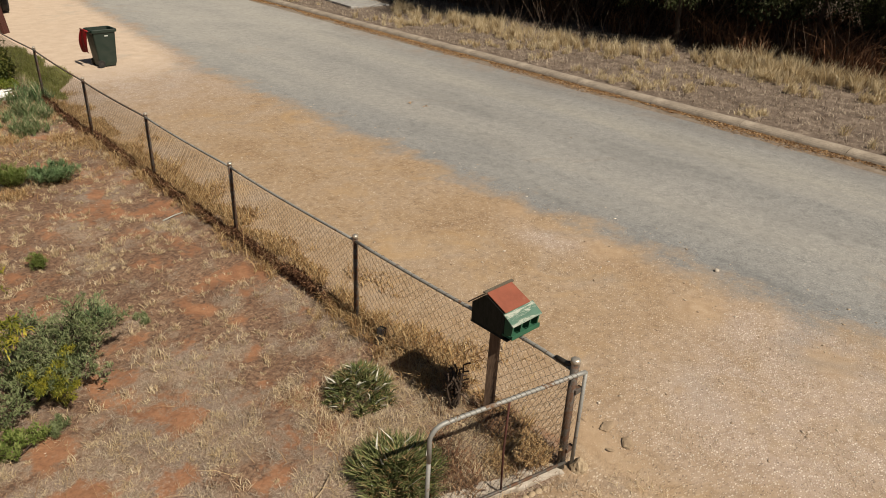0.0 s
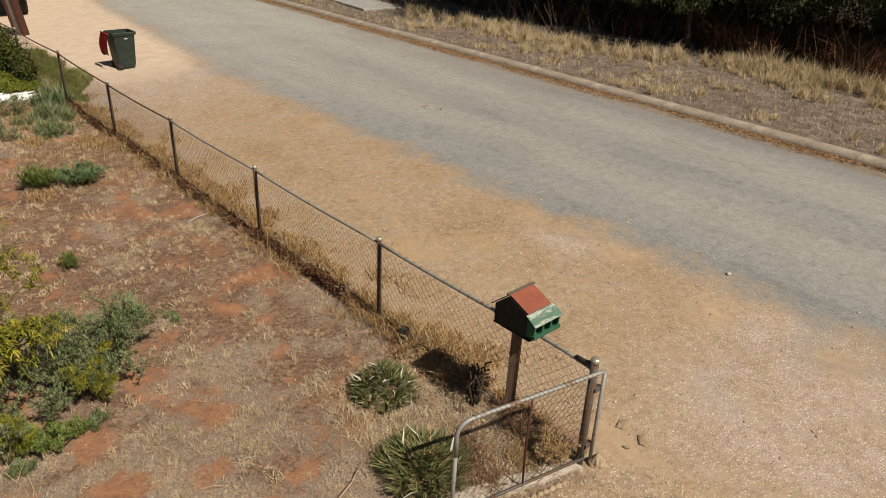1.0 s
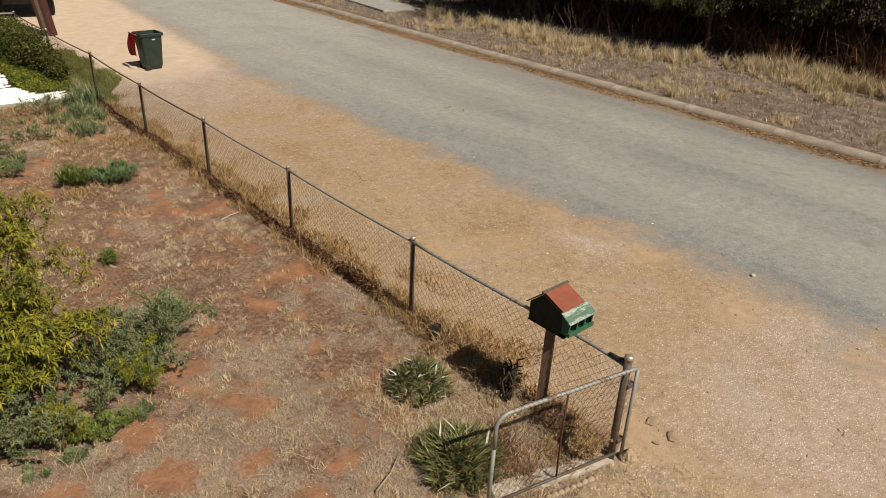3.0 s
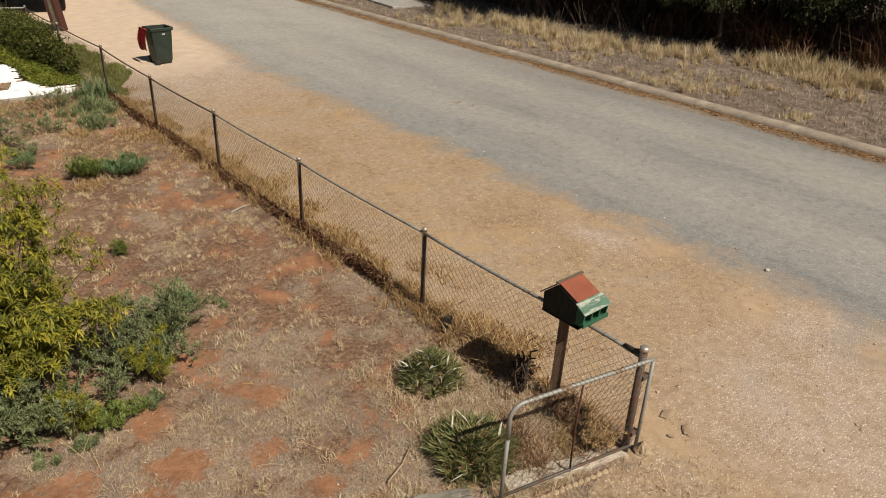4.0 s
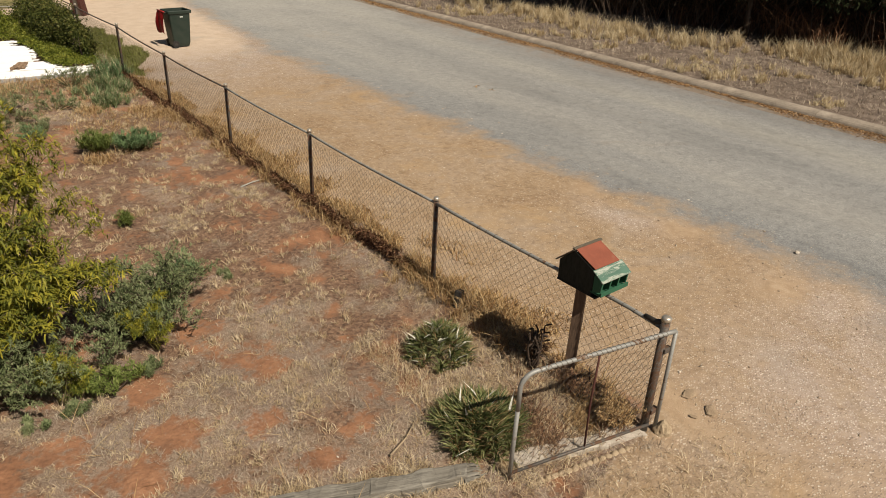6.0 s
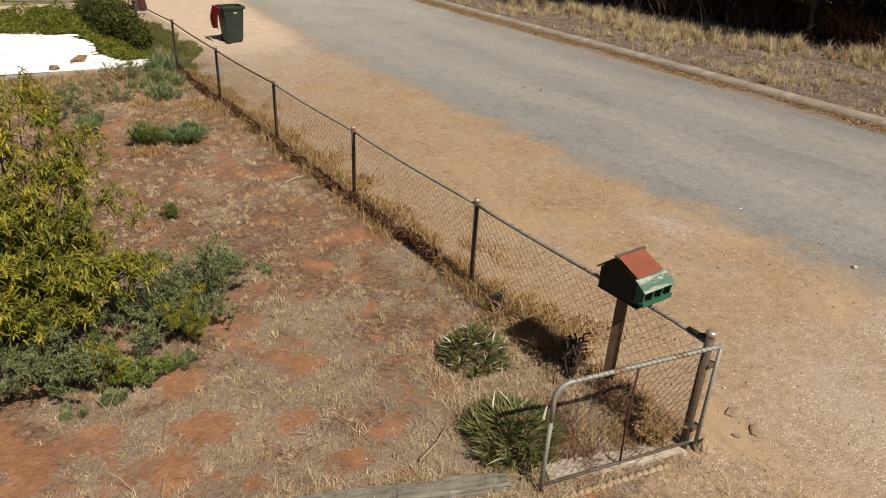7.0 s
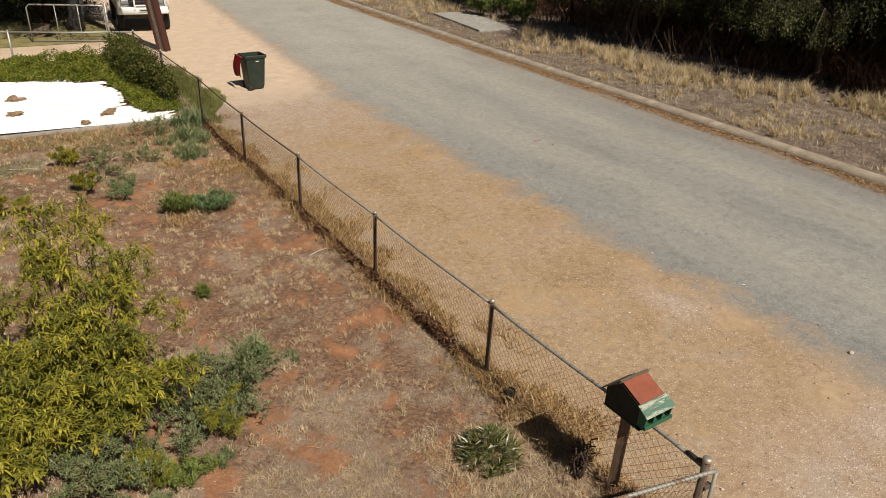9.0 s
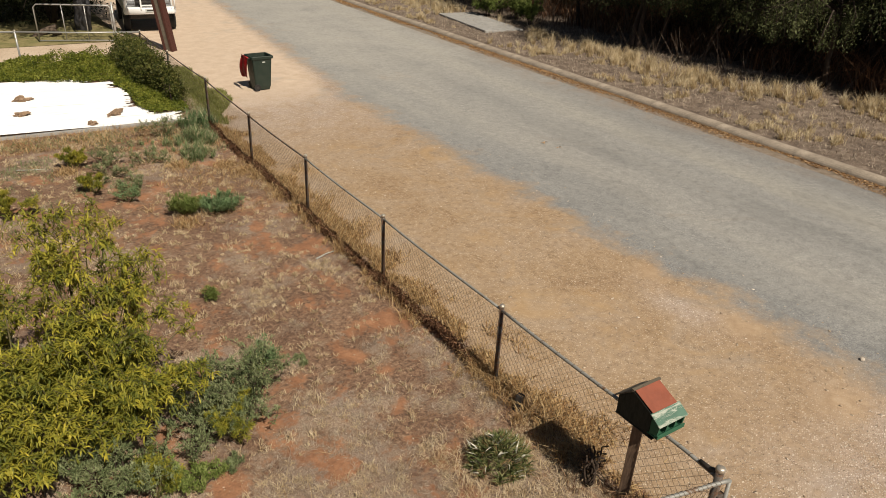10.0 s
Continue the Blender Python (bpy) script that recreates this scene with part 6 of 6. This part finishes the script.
whole("concrete_crossing", slab, GREY_CONCRETE, "grey concrete crossing slab behind the kerb", "concrete slab", "structure", at=pose(15.45, 24.7, 0.17, 0, 0, -8.4))
for x, y, r in ((16.9, 26.4, 0.7), (17.3, 23.6, 0.7), (17.6, 25.0, 0.55)):
    leafy_plant("roadside_shrub", "bright green leafy shrub at the scrub edge", "shrub", (x, y, float(verge_z(x, y))), spray(26, r, 1.3, bushy=7, flop=0.3), WEED_LEAF, leaf=(0.09, 0.03), per_stem=30, group="green shrubs by the scrub")

# ---- dry grass and litter in the yard ----
def yard_spots(n, x0, x1, y0, y1, power):
    x, y = rng.uniform(x0, x1, n), rng.uniform(y0, y1, n)
    keep = rng.random(n) < litter_at(x, y) ** power
    clear = ~((y > 15.5) & (y < 22.5) & (x > -8))
    return x[keep & clear], y[keep & clear]


def tufts(spots, per, spread, seed_size):
    tx, ty = spots
    size = np.repeat(seed_size(len(tx)), per)
    n = len(tx) * per
    return np.repeat(tx, per) + rng.normal(0, spread, n) * (0.5 + size), np.repeat(ty, per) + rng.normal(0, spread, n) * (0.5 + size), size


def mat_spots(n, x0, x1, y0, y1, low):
    x, y = yard_spots(n, x0, x1, y0, y1, 1.6)
    keep = mat_at(x, y) > low + 0.35 * rng.random(len(x))
    return x[keep], y[keep]


# Grey straw lies flat in mats, pale straw over it; short stubble stands in tufts.
x, y, size = tufts(np.concatenate([mat_spots(4200, -5.5, -0.05, -0.3, 7.0, 0.22), mat_spots(1500, -6.0, -0.05, 7.0, 15.5, 0.22)], 1), 34, 0.045, lambda n: 0.4 + 1.0 * rng.random(n) ** 2)
grass_stuff("yard_litter", "grey and straw-coloured flattened grass over the yard", "dry litter", x, y, yard_z(x, y) + 0.004, 0.035 + 0.05 * rng.random(len(x)), 0.0026 + 0.0028 * rng.random(len(x)), GREY_STRAW, 1.3, 0.2)
x, y, size = tufts(np.concatenate([mat_spots(2900, -5.5, -0.1, 0.3, 7.0, 0.30), mat_spots(1300, -6.0, -0.1, 7.0, 15.5, 0.30)], 1), 30, 0.034, lambda n: 0.3 + 1.1 * rng.random(n) ** 2)
grass_stuff("straw_mats", "pale flattened straw lying in mats over the yard", "dry grass", x, y, yard_z(x, y) + 0.008, 0.025 + 0.05 * rng.random(len(x)), 0.0025 + 0.0024 * rng.random(len(x)), STRAW, 1.05, 0.3)
x, y, size = tufts(np.concatenate([yard_spots(1000, -5.5, -0.1, 0.3, 7.0, 0.8), yard_spots(2000, -6.0, -0.1, 6.0, 15.5, 0.7)], 1), 26, 0.018, lambda n: 0.4 + 0.9 * rng.random(n) ** 2)
grass_stuff("dry_tufts", "short pale dry grass tufts in the yard", "dry grass", x, y, yard_z(x, y) - 0.004, (0.05 + 0.065 * rng.random(len(x))) * size, 0.0034 + 0.003 * rng.random(len(x)) + 0.0003 * np.clip(y, 0, 10), STRAW, 0.5, 0.6)

# Golden dead grass sprawls on the verge side of the fence and stands in clumps at its foot.
n = 36000
y = rng.uniform(0.2, 15.5, n)
x = 0.05 + np.abs(rng.normal(0, 0.36, n))
keep = fractal(x * 1.5, y, 1.8) - 0.20 * x > 0.42
x, y = x[keep], y[keep]
grass_stuff("sprawling_grass", "golden dead grass sprawling outside the fence", "dry grass", x, y, np.where(x < 0.36, yard_z(x, y), 0.0) + 0.01, 0.06 + 0.12 * rng.random(len(x)), 0.008 + 0.008 * rng.random(len(x)), GOLD_STRAW, 1.05, 0.5)
n = 420
ty = np.concatenate([rng.uniform(0.3, 15.0, n), rng.normal(3.1, 0.45, 60), rng.normal(1.9, 0.4, 20)])
tx = rng.normal(-0.02, 0.10, len(ty))
keep = fractal(tx * 0 + 9, ty, 0.7) > 0.42
x, y, size = tufts((tx[keep], ty[keep]), 26, 0.03, lambda n: 0.35 + 0.75 * rng.random(n) ** 1.5)
grass_stuff("fence_grass", "golden dry grass clumps along the fence foot", "dry grass", x, y, yard_z(x, y) - 0.01, (0.16 + 0.20 * rng.random(len(x))) * size, 0.005 + 0.005 * rng.random(len(x)), GOLD_STRAW, 0.42, 0.8)
# A drift of dead weed in the wire's foot, darkened for the shadow line.
n = 22000
y = rng.uniform(3.4, 15.0, n)
x = rng.normal(-0.05, 0.018, n)
keep = fractal(y * 0 + 2, y, 1.1, 3) > 0.30
x, y = x[keep], y[keep]
pts = np.stack([x, y, yard_z(x, y) + 0.18 * rng.random(len(x)) ** 1.3 * (0.4 + fractal(x * 0 + 5, y, 2.6, 2))], 1)
leaf_mass("caught_weed", "brown dead weed caught along the fence foot, darkened for the shadow line", "dead weed", pts, (0.06, 0.012), SHADED_REED, 0.1)
# Straw and dead stalks in the corner behind the gate.
n = 9500
x, y = rng.uniform(-1.4, 0.0, n), rng.uniform(0.05, 2.6, n)
keep = fractal(x, y, 1.6) > 0.36
x, y = x[keep], y[keep]
grass_stuff("corner_grass", "tangled dry grass in the corner behind the gate", "dry grass", x, y, yard_z(x, y) - 0.005, 0.06 + 0.12 * rng.random(len(x)), 0.003 + 0.003 * rng.random(len(x)), STRAW, 0.8, 0.8)
n = 4200
x, y = rng.uniform(-1.1, 0.02, n), rng.uniform(0.05, 1.35, n)
keep = fractal(x + 3, y, 2.2) > 0.50
x, y = x[keep], y[keep]
grass_stuff("dead_stalks", "dark reddish brown dead stalks behind the gate", "dead weed", x, y, yard_z(x, y) - 0.005, 0.06 + 0.20 * rng.random(len(x)), 0.004 + 0.005 * rng.random(len(x)), REED, 0.5, 0.9)
n = 5000
x, y = rng.uniform(-4.2, 0.5, n), rng.uniform(-1.0, 0.45, n)
keep = (fractal(x, y, 1.2) > 0.42) & (y < 0.55 - 0.35 * x)
x, y = x[keep], y[keep]
grass_stuff("track_grass", "trampled pale grass in front of the gate", "dry grass", x, y, yard_z(x, y) - 0.003, 0.04 + 0.08 * rng.random(len(x)), 0.003 + 0.003 * rng.random(len(x)), STRAW, 1.0, 0.6)
n = 2600
x, y = rng.uniform(-4.5, -0.2, n), rng.uniform(14.6, 15.7, n)
grass_stuff("edge_grass", "long straw along the edge of the white sheets", "dry grass", x, y, yard_z(x, y), 0.10 + 0.16 * rng.random(n), 0.006 + 0.006 * rng.random(n), GOLD_STRAW, 0.8, 0.7)
n = 30000
x, y = rng.uniform(0.08, 1.7, n), rng.uniform(14.9, 21.8, n)
keep = fractal(x, y, 0.9) * 0.9 + 0.30 - 0.42 * x * (1 + 1.6 * soft_step(-y, -17.2, -15.4)) > 0.30
x, y = x[keep], y[keep]
grass_stuff("verge_weeds", "short green grass outside the fence", "grass", x, y, np.zeros(len(x)), 0.06 + 0.13 * rng.random(len(x)), 0.006 + 0.006 * rng.random(len(x)), OLIVE_GRASS, 0.5, 0.7)

n = 15000
x, y = rng.uniform(-6, -0.1, n), rng.uniform(9.8, 15.4, n)
keep = fractal(x + 4, y + 9, 1.2) + 0.05 * (y - 12.5) > 0.56
x, y = x[keep], y[keep]
grass_stuff("low_weeds", "thin green weeds through the dry grass", "weeds", x, y, yard_z(x, y), 0.05 + 0.13 * rng.random(len(x)), 0.006 + 0.008 * rng.random(len(x)), SAGE_LEAF, 0.6, 0.7)
n = 16000
x, y = rng.uniform(-6, -0.1, n), rng.uniform(9.5, 15.5, n)
keep = fractal(x + 24, y + 2, 0.9) > 0.55
x, y = x[keep], y[keep]
grass_stuff("long_straw", "long pale straw in the back of the yard", "dry grass", x, y, yard_z(x, y), 0.08 + 0.14 * rng.random(len(x)), 0.005 + 0.006 * rng.random(len(x)), GOLD_STRAW, 0.8, 0.7)

n = 900
x, y = rng.normal(-0.30, 0.09, n), rng.normal(0.36, 0.09, n)
grass_stuff("golden_tuft", "golden dead tuft in the corner behind the gate", "dry grass", x, y, yard_z(x, y), 0.06 + 0.12 * rng.random(n), 0.005 + 0.004 * rng.random(n), GOLD_STRAW, 0.55, 0.8)
for tx, ty in ((-1.98, 9.42), (-0.25, 11.5), (-0.5, 12.0), (-1.0, 14.2), (-1.4, 12.4), (-3.45, 13.0), (-3.2, 10.0)):
    n = 420
    x, y = rng.normal(tx, 0.13, n), rng.normal(ty, 0.13, n)
    grass_stuff("golden_tuft", "golden dead grass tuft in the yard", "dry grass", x, y, yard_z(x, y), 0.07 + 0.15 * rng.random(n), 0.007 + 0.006 * rng.random(n), GOLD_STRAW, 0.6, 0.8)

# Straw along the sleeper and a few sticks.
n = 2600
along_s, off_s = rng.uniform(-0.95, 0.95, n), rng.choice([-1, 1], n) * (0.09 + np.abs(rng.normal(0, 0.09, n)))
c, s_ = math.cos(radians(-22.5)), math.sin(radians(-22.5))
x, y = -2.32 + along_s * c - off_s * s_, 0.80 + along_s * s_ + off_s * c
keep = fractal(x + 7, y, 2.6) > 0.42
x, y = x[keep], y[keep]
grass_stuff("sleeper_grass", "golden straw growing along the timber sleeper", "dry grass", x, y, yard_z(x, y) - 0.003, 0.05 + 0.12 * rng.random(len(x)), 0.0035 + 0.003 * rng.random(len(x)), STRAW, 0.7, 0.8)
n = 160
x, y = rng.uniform(-4.2, -1.0, n), rng.uniform(0.6, 3.0, n)
grass_stuff("fallen_stalks", "long golden stalks lying over the litter", "dry grass", x, y, yard_z(x, y) + 0.02, 0.15 + 0.30 * rng.random(n), 0.004 + 0.002 * rng.random(n), GOLD_STRAW, 1.35, 0.25)
for pts in (((-0.57, 7.10), (-0.36, 7.20), (-0.18, 7.22)), ((-4.30, 13.55), (-4.0, 13.46), (-3.78, 13.40)), ((-1.98, 1.02), (-1.75, 1.12), (-1.52, 1.28))):
    whole("stick", pipe([(px, py, float(yard_z(px, py)) + 0.03) for px, py in pts], [0.010, 0.008, 0.004], 6), GREY_LABEL if pts[0][1] > 3 else EDGING, "pale bare stick lying on the dry yard", "stick", group="sticks in the yard", smooth=True)

# ---- loose stones on the verge and white flecks in the yard ----
def stones(name, label, x, y, z, size, material):
    n = len(x)
    unit = np.array([(1, 0, 0), (0, 1, 0), (-1, 0, 0), (0, -1, 0), (0, 0, 1), (0, 0, -1)], float)
    tri = np.array([(0, 1, 4), (1, 2, 4), (2, 3, 4), (3, 0, 4), (1, 0, 5), (2, 1, 5), (3, 2, 5), (0, 3, 5)])
    v = unit[None] * (size[:, None, None] * rng.uniform(0.5, 1.0, (n, 6, 1))) * np.stack([rng.uniform(0.9, 1.7, n), rng.uniform(0.6, 1.0, n), rng.uniform(0.25, 0.45, n)], 1)[:, None]
    a = rng.random(n) * 6.283
    c, s = np.cos(a)[:, None], np.sin(a)[:, None]
    v = np.stack([v[..., 0] * c - v[..., 1] * s, v[..., 0] * s + v[..., 1] * c, v[..., 2]], -1)
    v += np.stack([x, y, z], 1)[:, None]
    f = tri[None] + 6 * np.arange(n)[:, None, None]
    return whole(name, mesh_from(name, v.reshape(-1, 3), f.reshape(-1, 3), material), None, label, "stones", "stuff")


n = 90000
y = -3.5 + 22 * rng.random(n) ** 1.8
x = 0.3 + (seal_x(y) + 1.0 - 0.3) * rng.random(n)
keep = rng.random(n) < (0.15 + 0.9 * soft_step(-y, -8, 1)) * (1 - 0.9 * soil_at(x, y)) * (0.4 + 0.6 * np.clip(pale_at(x, y), 0, 1)) * soft_step(seal_x(y) + 1.0 - x, 0.0, 1.3)
x, y = x[keep], y[keep]
stones("loose_gravel", "loose pale stones scattered over the gravel verge", x, y, np.full(len(x), -0.001), 0.005 + 0.010 * rng.random(len(x)) ** 2.2, PEBBLE)
n = 1000
y = rng.uniform(-4.0, 16, n)
x = 0.4 + (seal_x(y) + 0.5) * rng.random(n)
stones("larger_gravel", "larger pale and brown stones on the gravel verge", x, y, np.full(n, 0.002), 0.011 + 0.021 * rng.random(n) ** 2, PEBBLE)
n = 700
x, y = rng.uniform(-5, 0, n), rng.uniform(0, 14, n)
stones("yard_stones", "small pale stones scattered over the red yard", x, y, yard_z(x, y) + 0.005, 0.006 + 0.014 * rng.random(n) ** 2, PEBBLE)
for x, y, s in ((6.86, 10.2, 0.10), (6.95, 9.75, 0.08), (7.9, 6.1, 0.05)):
    v, f = free_leaves(np.array([[x, y, 0.015]] * 5) + rng.normal(0, 0.03, (5, 3)) * [1, 1, 0], np.full(5, s), np.full(5, s * 0.3), 0.0, 0.1)
    v[:, 2] = np.maximum(v[:, 2], 0.012)
    whole("leaf_scrap", mesh_from("leaf_scrap", v, f, DEAD_LEAF), None, "dark scrap of dry leaves lying on the road", "leaf scrap", group="scraps on the road")
whole("pale_stone", lump((0.09, 0.06, 0.05), 31, 2, 0.2), PALE_CONCRETE, "single pale stone at the edge of the seal", "stone", at=pose(4.67, 1.0, 0.01))
